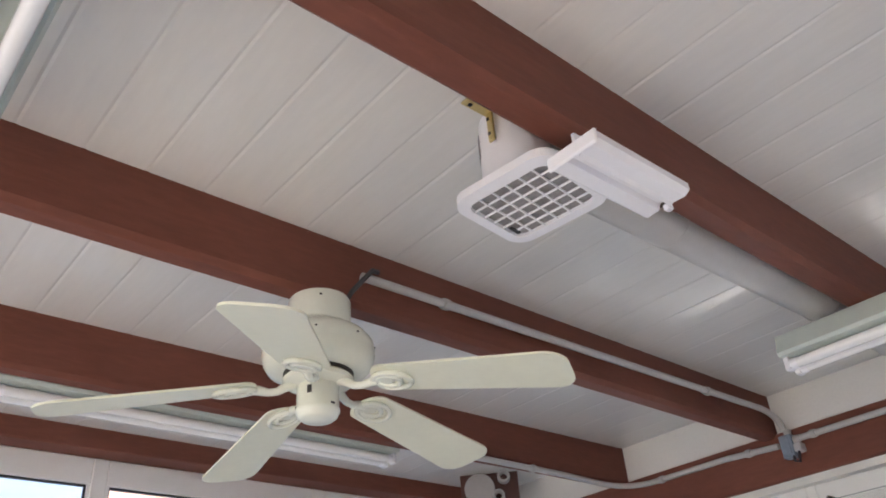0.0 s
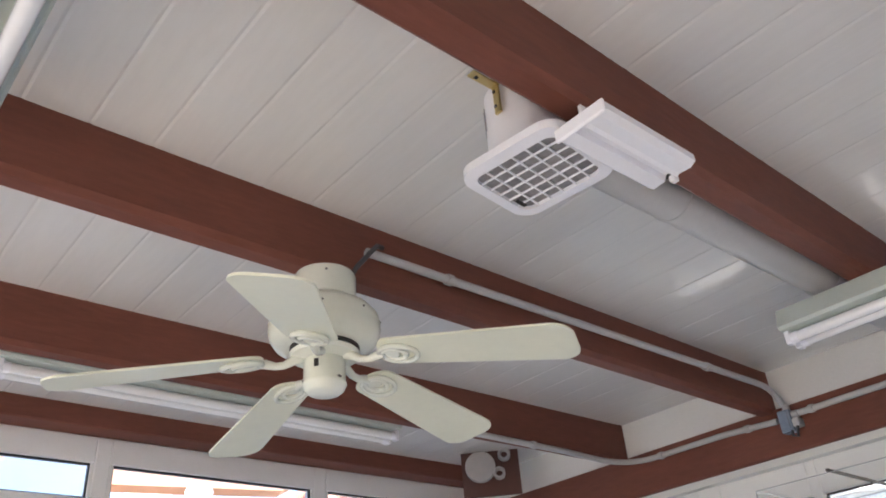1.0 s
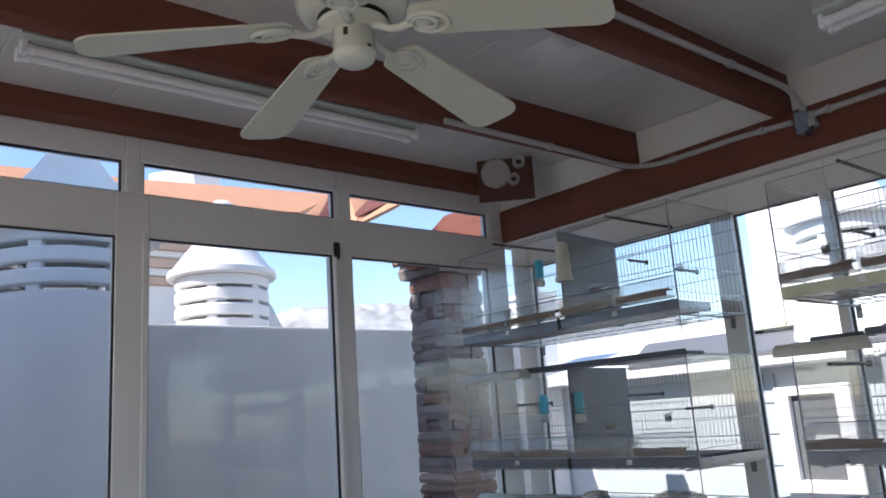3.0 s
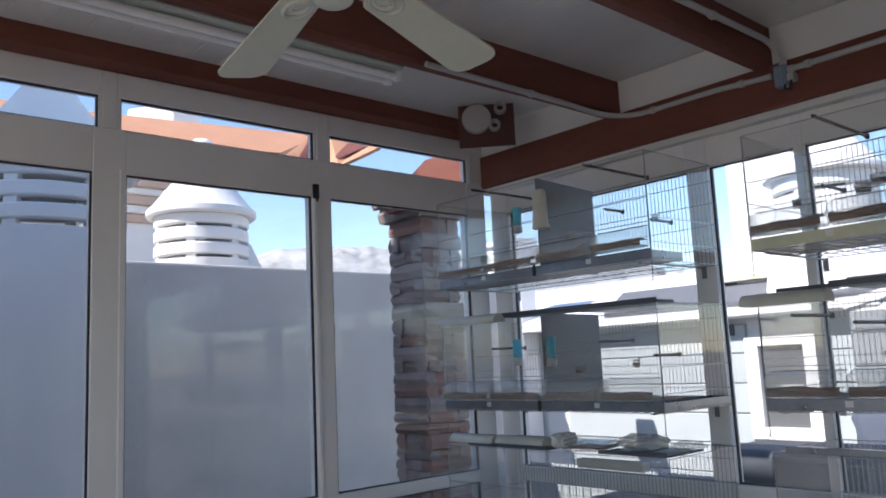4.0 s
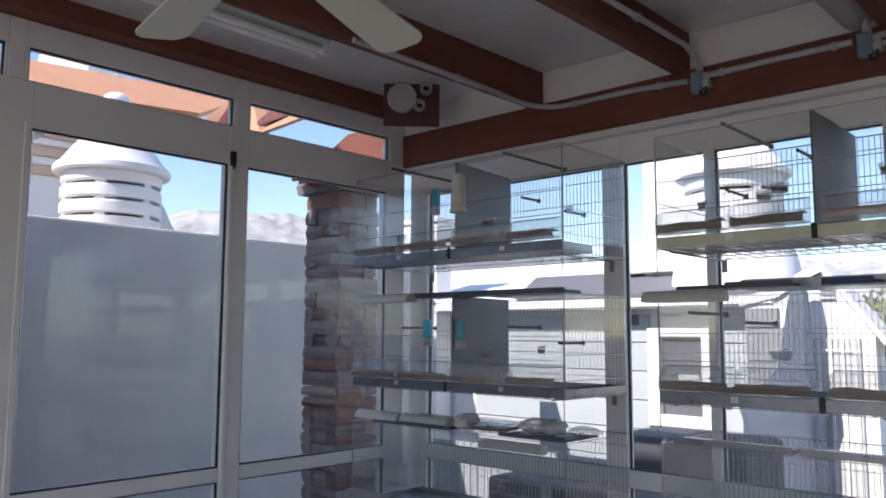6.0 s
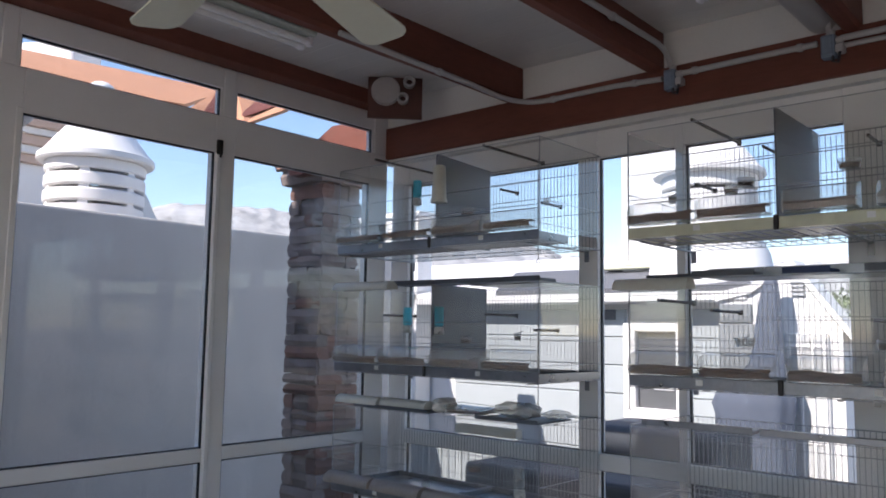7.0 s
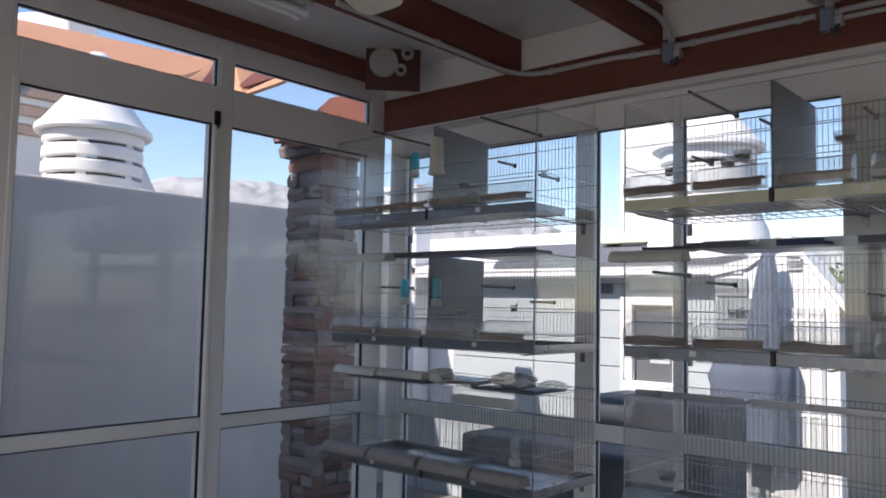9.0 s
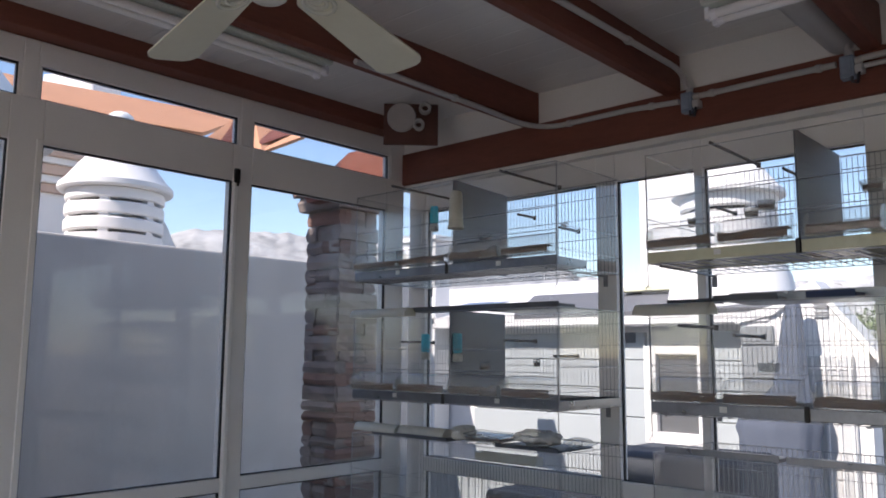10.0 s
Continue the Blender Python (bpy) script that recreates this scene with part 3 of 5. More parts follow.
def extractor():
    ex = thing("extractor_fan", (2.09, -1.78, 2.5), "white square extractor fan with a lattice grille beside a beam", "extractor fan")
    part("housing", lathe([(0.0, 2.655), (0.062, 2.655), (0.067, 2.65), (0.070, 2.52), (0.078, 2.488), (0.0, 2.488)], 40, (2.106, -1.80, 0)), M_WHITE, ex, smooth=True)
    x0, x1, y0, y1 = 2.012, 2.222, -1.896, -1.70
    # front plate is a frame round the grille opening
    gx0, gx1, gy0, gy1 = x0 + 0.02, x1 - 0.022, y0 + 0.024, y1 - 0.022
    outer, inner = rounded(x0, x1, y0, y1, 0.038, 8), rounded(gx0, gx1, gy0, gy1, 0.02, 8)
    bm = bmesh.new()
    zo, zi = 2.474, 2.490
    lo = [bm.verts.new((x, y, zo)) for x, y in outer]
    li = [bm.verts.new((x, y, zo - 0.002)) for x, y in inner]
    ho = [bm.verts.new((x, y, zi)) for x, y in outer]
    hi = [bm.verts.new((x, y, zi)) for x, y in inner]
    n = len(lo)
    for k in range(n):
        j = (k + 1) % n
        for q in ((lo[k], lo[j], li[j], li[k]), (lo[k], ho[k], ho[j], lo[j]), (li[k], li[j], hi[j], hi[k]), (ho[k], hi[k], hi[j], ho[j])):
            bm.faces.new(q)
    bmesh.ops.recalc_face_normals(bm, faces=bm.faces)
    front = part("front_plate", bm, M_WHITE, ex)
    part("filter", box(gx0 - 0.004, gx1 + 0.004, gy0 - 0.004, gy1 + 0.004, 2.480, 2.483), M_FILTER, front, "grey mesh filter")
    for k in range(1, 6):
        x = gx0 + (gx1 - gx0) * k / 6
        part("grille_bar", box(x - 0.0014, x + 0.0014, gy0, gy1, 2.473, 2.4775, 0.0008), M_WHITE, front)
    for k in range(1, 6):
        y = gy0 + (gy1 - gy0) * k / 6
        part("grille_bar", box(gx0, gx1, y - 0.0014, y + 0.0014, 2.4735, 2.478, 0.0008), M_WHITE, front)
    part("badge", box(2.04, 2.046, -1.765, -1.74, 2.471, 2.4745), M_DARK, front)
    for ang in (-150, -141, -132):
        bm = box(0.0688, 0.0702, -0.0016, 0.0016, 2.575, 2.625)
        bmesh.ops.transform(bm, matrix=Matrix.Translation((2.106, -1.80, 0)) @ Matrix.Rotation(radians(ang), 4, "Z"), verts=bm.verts)
        part("vent_slot", bm, M_FILTER, ex)
    ex.matrix_basis = Matrix.Translation((2.095, -1.73, 0.008)) @ Matrix.Rotation(radians(7), 4, "Z") @ Matrix.Translation((-2.12, 1.797, 0)) @ ex.matrix_basis
    # folded guard box on its outer side, under the beam
    guard = thing("guard_box", (2.27, -1.73, 2.45), "white folded plastic cover box under a brown beam", "cover box")
    bm = bmesh.new()
    prof = [(2.204, 2.452), (2.211, 2.446), (2.236, 2.448), (2.240, 2.458), (2.247, 2.460), (2.252, 2.451), (2.258, 2.443), (2.264, 2.447), (2.287, 2.446), (2.298, 2.453), (2.298, 2.466), (2.291, 2.472), (2.211, 2.472), (2.204, 2.466)]
    ra = [bm.verts.new((x, -1.85, z)) for x, z in prof]
    rb = [bm.verts.new((x, -1.622, z)) for x, z in prof]
    for k in range(len(prof)):
        j = (k + 1) % len(prof)
        bm.faces.new((ra[k], ra[j], rb[j], rb[k]))
    bm.faces.new(ra[::-1])
    bm.faces.new(rb)
    bmesh.ops.recalc_face_normals(bm, faces=bm.faces)
    part("shell", bm, M_WHITE, guard)
    part("edge_strip", box(2.202, 2.300, -1.858, -1.850, 2.444, 2.470, 0.003), M_WHITE, guard)
    part("end_lip", box(2.222, 2.294, -1.622, -1.617, 2.453, 2.468, 0.002), M_DARK, guard)
    part("clip", box(2.245, 2.257, -1.626, -1.612, 2.44, 2.452, 0.002), M_WHITE, guard)
    part("hanger", box(2.215, 2.222, -1.80, -1.65, 2.471, 2.54, 0.001), M_WHITE, guard)
    guard.location += Vector((0.000, 0.042, -0.005))
    # brass angle bracket on the housing
    br = thing("angle_bracket", (2.09, -1.87, 2.6), "brass-plated steel angle bracket on the extractor housing", "bracket")
    part("upright", box(2.084, 2.098, -1.874, -1.869, 2.585, 2.648, 0.001), M_BRASS, br)
    part("arm", box(2.080, 2.098, -1.928, -1.869, 2.646, 2.650, 0.001), M_BRASS, br)
    part("tie", box(2.086, 2.181, -1.875, -1.865, 2.6505, 2.654, 0.0005), M_BRASS, br)
    for x, y, z in ((2.091, -1.876, 2.598), (2.091, -1.876, 2.63)):
        part("screw", box(x - 0.003, x + 0.003, y - 0.003, y, z - 0.003, z + 0.003, 0.001), M_DARK, br)
    part("screw", box(2.085, 2.092, -1.918, -1.911, 2.643, 2.6465, 0.001), M_DARK, br)
    br.location += Vector((0.004, 0.058, -0.009))
    duct = thing("air_duct", (2.085, -0.6, 2.61), "white plastic air duct running along a brown beam", "duct")
    part("pipe", sweep([(2.085, -1.62, 2.605), (2.085, -1.2, 2.607), (2.085, -0.6, 2.608), (2.085, 0.1, 2.61)], 0.054, 28), M_PVC, duct, smooth=True)
    part("elbow", sweep([(2.085, -1.70, 2.56), (2.085, -1.685, 2.595), (2.085, -1.655, 2.605), (2.085, -1.60, 2.605)], [0.05, 0.054, 0.0565, 0.0565], 28), M_PVC, duct, smooth=True)
    part("collar", sweep([(2.085, -0.66, 2.608), (2.085, -0.60, 2.608)], 0.057, 28), M_PVC, duct, smooth=True)
    part("strap", sweep([(2.085, -1.30, 2.6065), (2.085, -1.285, 2.6065)], 0.0555, 28), M_PVC, duct)
    cab = thing("white_cable", (2.15, -0.9, 2.545), "thin white cable clipped beside a duct", "cable")
    part("wire", sweep([(2.25, -1.62, 2.462), (2.21, -1.56, 2.52), (2.172, -1.4, 2.545), (2.172, -0.9, 2.546), (2.172, -0.3, 2.546), (2.172, 0.09, 2.546)], 0.004, 6), M_PVC, cab)


def tube_lamp(name, along, a0, a1, c, top, label):
    """Batten lamp with two tubes; along 'x' or 'y', from a0 to a1, centred at c, its back at height top."""
    at = (c, (a0 + a1) / 2, top) if along == "y" else ((a0 + a1) / 2, c, top)
    lampt = thing(name, at, label, "tube lamp", "tube lamps")

    def put(bm):
        if along == "y":
            bmesh.ops.transform(bm, matrix=Matrix.Translation((c, 0, top)), verts=bm.verts)
        else:
            bmesh.ops.transform(bm, matrix=Matrix.Translation((0, c, top)) @ Matrix.Rotation(radians(-90), 4, "Z"), verts=bm.verts)
        return bm

    bm = bmesh.new()
    prof = [(-0.030, 0.030), (-0.036, 0.026), (-0.052, -0.022), (-0.046, -0.030), (-0.020, -0.034), (0.020, -0.034), (0.046, -0.030), (0.052, -0.022), (0.036, 0.026), (0.030, 0.030)]
    ra = [bm.verts.new((x, a0, z)) for x, z in prof]
    rb = [bm.verts.new((x, a1, z)) for x, z in prof]
    for k in range(len(prof)):
        j = (k + 1) % len(prof)
        bm.faces.new((ra[k], ra[j], rb[j], rb[k]))
    bm.faces.new(ra[::-1])
    bm.faces.new(rb)
    bmesh.ops.recalc_face_normals(bm, faces=bm.faces)
    body = part("body", put(bm), M_LAMPBODY, lampt)
    for x in (-0.024, 0.024):
        part("tube", put(sweep([(x, a0 + 0.016, -0.051), (x, a1 - 0.016, -0.051)], 0.0135, 16)), M_TUBE, lampt, smooth=True)
        for e, s in ((a0, 1), (a1, -1)):
            y0, y1 = sorted((e + 0.002 * s, e + 0.018 * s))
            sock = part("socket", put(box(x - 0.012, x + 0.012, y0, y1, -0.067, -0.03, 0.003)), M_WHITE, lampt)
            part("pin_cap", put(sweep([(x, e + 0.016 * s, -0.051), (x, e + 0.034 * s, -0.051)], 0.0142, 14)), M_WHITE, sock)
    return lampt, put


def lamps():
    la, put = tube_lamp("tube_lamp", "y", -2.238, -0.998, 0.705, 2.570, "white twin-tube batten lamp beside a brown ceiling beam")
    for y in (-2.05, -1.22):
        part("hanger", box(0.680, 0.730, y - 0.018, y + 0.018, 2.599, 2.607, 0.001), M_DARK, la)
        part("stem", box(0.697, 0.713, y - 0.008, y + 0.008, 2.606, CEIL + 0.001, 0.001), M_DARK, la)
    tube_lamp("tube_lamp", "x", 1.972, 3.184, -0.682, 2.507, "white twin-tube batten lamp under the brown ceiling beams")
    tube_lamp("tube_lamp", "x", 1.62, 2.835, -2.545, 2.507, "white twin-tube batten lamp under the brown ceiling beams")


def clip(run, p, axis):
    """A saddle clip round a conduit."""
    p = Vector(p)
    bm = lathe([(0.0135, -0.009), (0.0145, -0.007), (0.0145, 0.007), (0.0135, 0.009), (0.009, 0.009), (0.009, -0.009), (0.0135, -0.009)], 16)
    box(-0.0165, 0.0165, -0.006, 0.006, -0.008, 0.008, 0.002, bm)
    rot = Vector(axis).to_track_quat("Z", "Y").to_matrix().to_4x4()
    bmesh.ops.transform(bm, matrix=Matrix.Translation(p) @ rot, verts=bm.verts)
    part("clip", bm, M_PVC, run)


def bend(a, b, c, n=6):
    a, b, c = Vector(a), Vector(b), Vector(c)
    return [(1 - u) ** 2 * a + 2 * u * (1 - u) * b + u * u * c for u in (k / n for k in range(n + 1))]


def conduits():
    r = 0.0105
    fx = 1.545
    run = thing("conduit", (fx, -0.8, 2.62), "white plastic electrical conduit clipped along a beam", "conduit", "conduits")
    part("tube", sweep([(fx, -1.70, 2.62), (fx, -0.08, 2.622)] + bend((fx, -0.05, 2.622), (fx, 0.06, 2.622), (fx + 0.005, 0.066, 2.555)), r, 12), M_PVC, run, smooth=True)
    for y in (-1.455, -0.36):
        clip(run, (fx, y, 2.62), (0, 1, 0))
    run.location.z -= 0.011
    lz = 2.53
    run = thing("conduit", (1.2, 0.07, lz), "white plastic electrical conduit clipped along the lintel", "conduit", "conduits")
    part("tube", sweep(bend((0.856, -0.14, 2.535), (0.86, 0.055, 2.525), (1.0, 0.072, lz), 8) + [(1.3, 0.072, lz), (1.515, 0.072, lz - 0.012)], r, 12), M_PVC, run, smooth=True)
    part("beam_tube", sweep([(0.853, -0.98, 2.546), (0.854, -0.3, 2.542), (0.856, -0.14, 2.535)], r, 12), M_PVC, run, smooth=True)
    for x in (1.02, 1.40):
        clip(run, (x, 0.072, lz - (0.005 if x > 1.3 else 0)), (1, 0, 0))
    clip(run, (0.854, -0.47, 2.543), (0, 1, 0))
    run.location.z -= 0.014
    run = thing("conduit", (1.8, 0.07, lz), "white plastic electrical conduit clipped along the lintel", "conduit", "conduits")
    part("tube", sweep([(1.585, 0.072, 2.528), (1.9, 0.072, 2.53), (2.075, 0.072, 2.53)], r, 12), M_PVC, run, smooth=True)
    clip(run, (1.645, 0.072, 2.529), (1, 0, 0))
    clip(run, (2.02, 0.072, 2.53), (1, 0, 0))
    run.location.z -= 0.018
    run = thing("conduit", (2.5, 0.07, lz), "white plastic electrical conduit clipped along the lintel", "conduit", "conduits")
    part("tube", sweep([(2.15, 0.072, 2.535), (4.6, 0.072, 2.54)], r, 12), M_PVC, run, smooth=True)
    part("tube", sweep([(2.15, 0.072, 2.508), (4.6, 0.072, 2.508)], r * 0.8, 12), M_PVC, run, smooth=True)
    part("drop", sweep(bend((2.115, -0.02, 2.66), (2.115, 0.06, 2.66), (2.115, 0.068, 2.555)), r, 12), M_PVC, run, smooth=True)
    run.location.z -= 0.020
    for x in (1.565, 2.125):
        jb = thing("junction_box", (x, 0.07, 2.5), "small blue-grey junction box with cables on the lintel", "junction box", "junction boxes")
        part("case", box(x - 0.033, x + 0.012, 0.045, 0.084, 2.470, 2.548, 0.005, seg=2), M_BOX, jb)
        part("lid", box(x - 0.029, x + 0.006, 0.039, 0.0455, 2.476, 2.542, 0.003), M_BOX, jb)
        part("gland", sweep([(x + 0.010, 0.066, 2.528), (x + 0.032, 0.068, 2.529)], 0.013, 12), M_PVC, jb, smooth=True)
        part("gland", sweep([(x - 0.005, 0.066, 2.545), (x - 0.003, 0.067, 2.566)], 0.013, 12), M_PVC, jb, smooth=True)
        part("socket", box(x + 0.012, x + 0.038, 0.044, 0.084, 2.482, 2.512, 0.005, seg=2), M_PVC, jb)
        part("cable", sweep([(x + 0.004, 0.05, 2.474), (x + 0.004, 0.045, 2.455), (x + 0.02, 0.046, 2.448), (x + 0.026, 0.05, 2.484)], 0.005, 8), M_CABLE, jb, smooth=True)
        jb.location.z -= 0.020


corner_pipes()
ceiling_fan()
extractor()
lamps()
conduits()


# ---- cages ----
YF, YB = -0.30, 0.136
W = 0.0013


def wire_panel(cage, name, bars, label=""):
    bm = bmesh.new()
    for a, b, r in bars:
        sweep([a, b], r, 4, bm, closed_ends=False)
    return part(name, bm, M_WIRE, cage, label)


def feeder(cage, x0, x1, zt, fill=0.03):
    """Trough hooked on the front: a clear hood over a scoop of seed."""
    y0, y1 = YF - 0.062, YF - 0.003
    f = part("feeder", plate(rounded(x0, x1, y0, y1, 0.014, 4), zt, zt + 0.004), M_CLEAR, cage, "clear plastic feeder")
    bm = bmesh.new()
    prof = [(y1, zt + 0.004), (y0 + 0.006, zt + 0.004), (y0, zt + 0.02), (y0 + 0.004, zt + 0.045), (y0 + 0.018, zt + 0.064), (y1, zt + 0.075)]
    la = [bm.verts.new((x0 + 0.002, y, z)) for y, z in prof]
    lb = [bm.verts.new((x1 - 0.002, y, z)) for y, z in prof]
    for k in range(len(prof) - 1):
        bm.faces.new((la[k], la[k + 1], lb[k + 1], lb[k]))
    bm.faces.new(la)
    bm.faces.new(lb[::-1])
    part("hood", bm, M_CLEAR, f)
    part("rim", sweep([(x0 + 0.003, y1, zt + 0.076), (x1 - 0.003, y1, zt + 0.076)], 0.0013, 6), M_WIRE, f)
    bm = bmesh.new()
    n = 14
    for k in range(n + 1):
        x = x0 + 0.006 + (x1 - x0 - 0.012) * k / n
        h = zt + 0.006 + fill * (0.85 + 0.22 * noise.noise(Vector((x * 11, zt * 5, 2))))
        for p in ((y0 + 0.009, zt + 0.0045), (y0 + 0.004, min(h, zt + 0.022)), (y0 + 0.014, h), (y1 - 0.006, h - 0.004)):
            bm.verts.new((x, *p))
    bm.verts.ensure_lookup_table()
    for k in range(n):
        for q in range(3):
            i = 4 * k + q
            bm.faces.new((bm.verts[i], bm.verts[i + 1], bm.verts[i + 5], bm.verts[i + 4]))
    bmesh.ops.recalc_face_normals(bm, faces=bm.faces)
    part("seed", bm, M_SEED, f, "brown seed")


def drinker(cage, x, y, z, mat):
    d = part("drinker", lathe([(0, 0.075), (0.016, 0.075), (0.019, 0.07), (0.019, 0.0), (0.012, -0.006), (0, -0.006)], 18, (x, y, z)), mat, cage, "bottle drinker", smooth=True)
    part("cup", lathe([(0.012, -0.006), (0.021, -0.012), (0.022, -0.034), (0.016, -0.04), (0, -0.04)], 18, (x, y, z)), M_PALE, d, smooth=True)
    part("spout", sweep([(x, y, z - 0.024), (x + 0.02, y - 0.018, z - 0.03), (x + 0.03, y - 0.026, z - 0.02)], [0.008, 0.007, 0.006], 10), M_PALE, d)


def dish(cage, x, y, z, w=0.05, seed=True):
    """A small open dish clipped to the grille."""
    d = part("dish", lathe([(w * 0.40, -0.018), (w * 0.5, 0.012), (w * 0.47, 0.012), (w * 0.37, -0.015), (0, -0.015), (0, -0.018), (w * 0.40, -0.018)], 20, (x, y, z)), M_CLEAR, cage, smooth=True)
    if seed:
        part("seed", lathe([(0, 0.002), (w * 0.42, -0.002), (w * 0.38, -0.0145), (0, -0.0145)], 16, (x, y, z)), M_SEED, d)
    part("hook", sweep([(x, y, z + 0.01), (x + 0.01, y + 0.02, z + 0.02)], 0.002, 5), M_WIRE, d)


def cage(x0, x1, zb, seam, tray_mat, label, height=0.372, perches=(), feeders=(), dishes=(), drinkers=(), divider=True, hook=True, full_front=False, tank=None, tray_back=None, skew=0.0):
    """One breeding cage: trays, wire back and roof, clear front and ends, divider, fittings."""
    c = thing("bird_cage", ((x0 + x1) / 2, YF, zb), label, "cage", "cages along the window")
    zt, zr = zb + 0.040, zb + height
    yb = YB if tray_back is None else tray_back
    for a, b in ((x0, seam - 0.003), (seam + 0.003, x1)):
        bm = box(a, b, YF - 0.004, yb - 0.01, zb + 0.002, zb + 0.008)
        box(a, b, YF - 0.006, YF - 0.001, zb, zt - 0.004, 0.0015, bm)
        box(a, b, yb - 0.012, yb - 0.008, zb, zt - 0.010, 0, bm)
        for e in (a, b - 0.004):
            box(e, e + 0.004, YF - 0.001, yb - 0.012, zb, zt - 0.010, 0, bm)
        t = part("tray", bm, tray_mat, c)
        part("label_card", box((a + b) / 2 - 0.012, (a + b) / 2 + 0.010, YF - 0.0085, YF - 0.0062, zb + 0.012, zb + 0.03), M_LABEL, t, "small white label card")
    part("tray_clip", box(seam - 0.008, seam + 0.008, YF - 0.011, YF - 0.006, zb - 0.003, zt + 0.002, 0.003), M_DARK, c)
    # floor and roof grids with bars from front to back
    for nm, z, step in (("floor_grille", zb - 0.004, 0.045), ("roof_frame", zr, 0.0)):
        bars = [((x, YF, z), (x, YB, z), W * (1.5 if step else 1)) for x in (np.arange(x0 + 0.02, x1, step) if step else (x0, x1))]
        bars += [((x0, y, z), (x1, y, z), W * 1.5) for y in ((YF, YF + 0.15, YF + 0.3, YB) if step else (YF, YB))]
        wire_panel(c, nm, bars)
    bars = [((x, YB - 0.004, zb), (x, YB - 0.004, zr), W) for x in np.arange(x0 + 0.008, x1, 0.0172)]
    bars += [((x0, YB - 0.006, z), (x1, YB - 0.006, z), W * 1.4) for z in (zb + 0.06, zb + 0.15, zb + 0.235, zb + 0.32, zr)]
    wire_panel(c, "back_grille", bars, "galvanised wire grille")
    if full_front:
        bars = [((x, YF, zt), (x, YF, zr), W * 0.9) for x in np.arange(x0 + 0.008, x1, 0.0172)]
        wire_panel(c, "front_grille", bars)
    bars = [((x0, YF, z), (x1, YF, z), W * 1.3) for z in (zt + 0.09, zt + 0.175, zr)]
    bars += [((e, YF, zb), (e, YF, zr), W * 1.6) for e in (x0, x1)]
    for e in (x0, x1):
        bars += [((e, YF, z), (e, YB, z), W * 1.3) for z in (zt + 0.02, zt + 0.11, zr)]
    wire_panel(c, "frame_wires", bars)
    for nm, bm in (("front_panel", box(x0 + 0.001, x1 - 0.001, YF - 0.0025, YF + 0.0005, zt, zr - 0.004)), ("end_panel", box(x0 - 0.0015, x0 + 0.0015, YF + 0.002, YB - 0.012, zt, zr - 0.004)), ("end_panel", box(x1 - 0.0015, x1 + 0.0015, YF + 0.002, YB - 0.012, zt, zr - 0.004))):
        part(nm, bm, M_ACRYL, c, "clear acrylic sheet").visible_shadow = False
    if divider:
        y0, y1, k = YF + 0.004, YB - 0.014, skew
        part("divider", plate([(seam - 0.003 + k, y0), (seam + 0.003 + k, y0), (seam + 0.003 - k, y1), (seam - 0.003 - k, y1)], zt - 0.02, zr + 0.004), M_DIV, c, "dark slate plastic divider")
    for px, py0, py1, pz in perches:
        p = part("perch", sweep([(px, py0, pz), (px, py1, pz)], 0.0055, 10), M_PERCH, c, smooth=True)
        part("end_cap", box(px - 0.008, px + 0.008, py1 - 0.010, py1, pz - 0.010, pz + 0.009, 0.003), M_DARK, p)
    for a, b in feeders:
        feeder(c, a, b, zt)
    for d in dishes:
        dish(c, *d)
    for d in drinkers:
        drinker(c, *d)
    if tank:
        tk = part("water_tank", lathe([(0, 0.14), (0.020, 0.14), (0.026, 0.13), (0.030, 0.0), (0, 0.0)], 20, tank), M_PALE, c, "milky water tank", smooth=True)
        part("lip", lathe([(0, 0.0), (0.034, 0.0), (0.034, -0.012), (0, -0.012)], 20, tank), M_PALE, tk)
    if hook:
        x = x1 if hook == "r" else x0
        z = zb - 0.062
        part("hook", sweep([(x, YF - 0.004, zb + 0.3), (x, YF - 0.004, z - 0.012), (x + 0.012, YF - 0.006, z - 0.026), (x - 0.012, YF - 0.006, z - 0.026), (x, YF - 0.004, z - 0.008)], 0.0017, 6), M_WIRE, c)
    return c


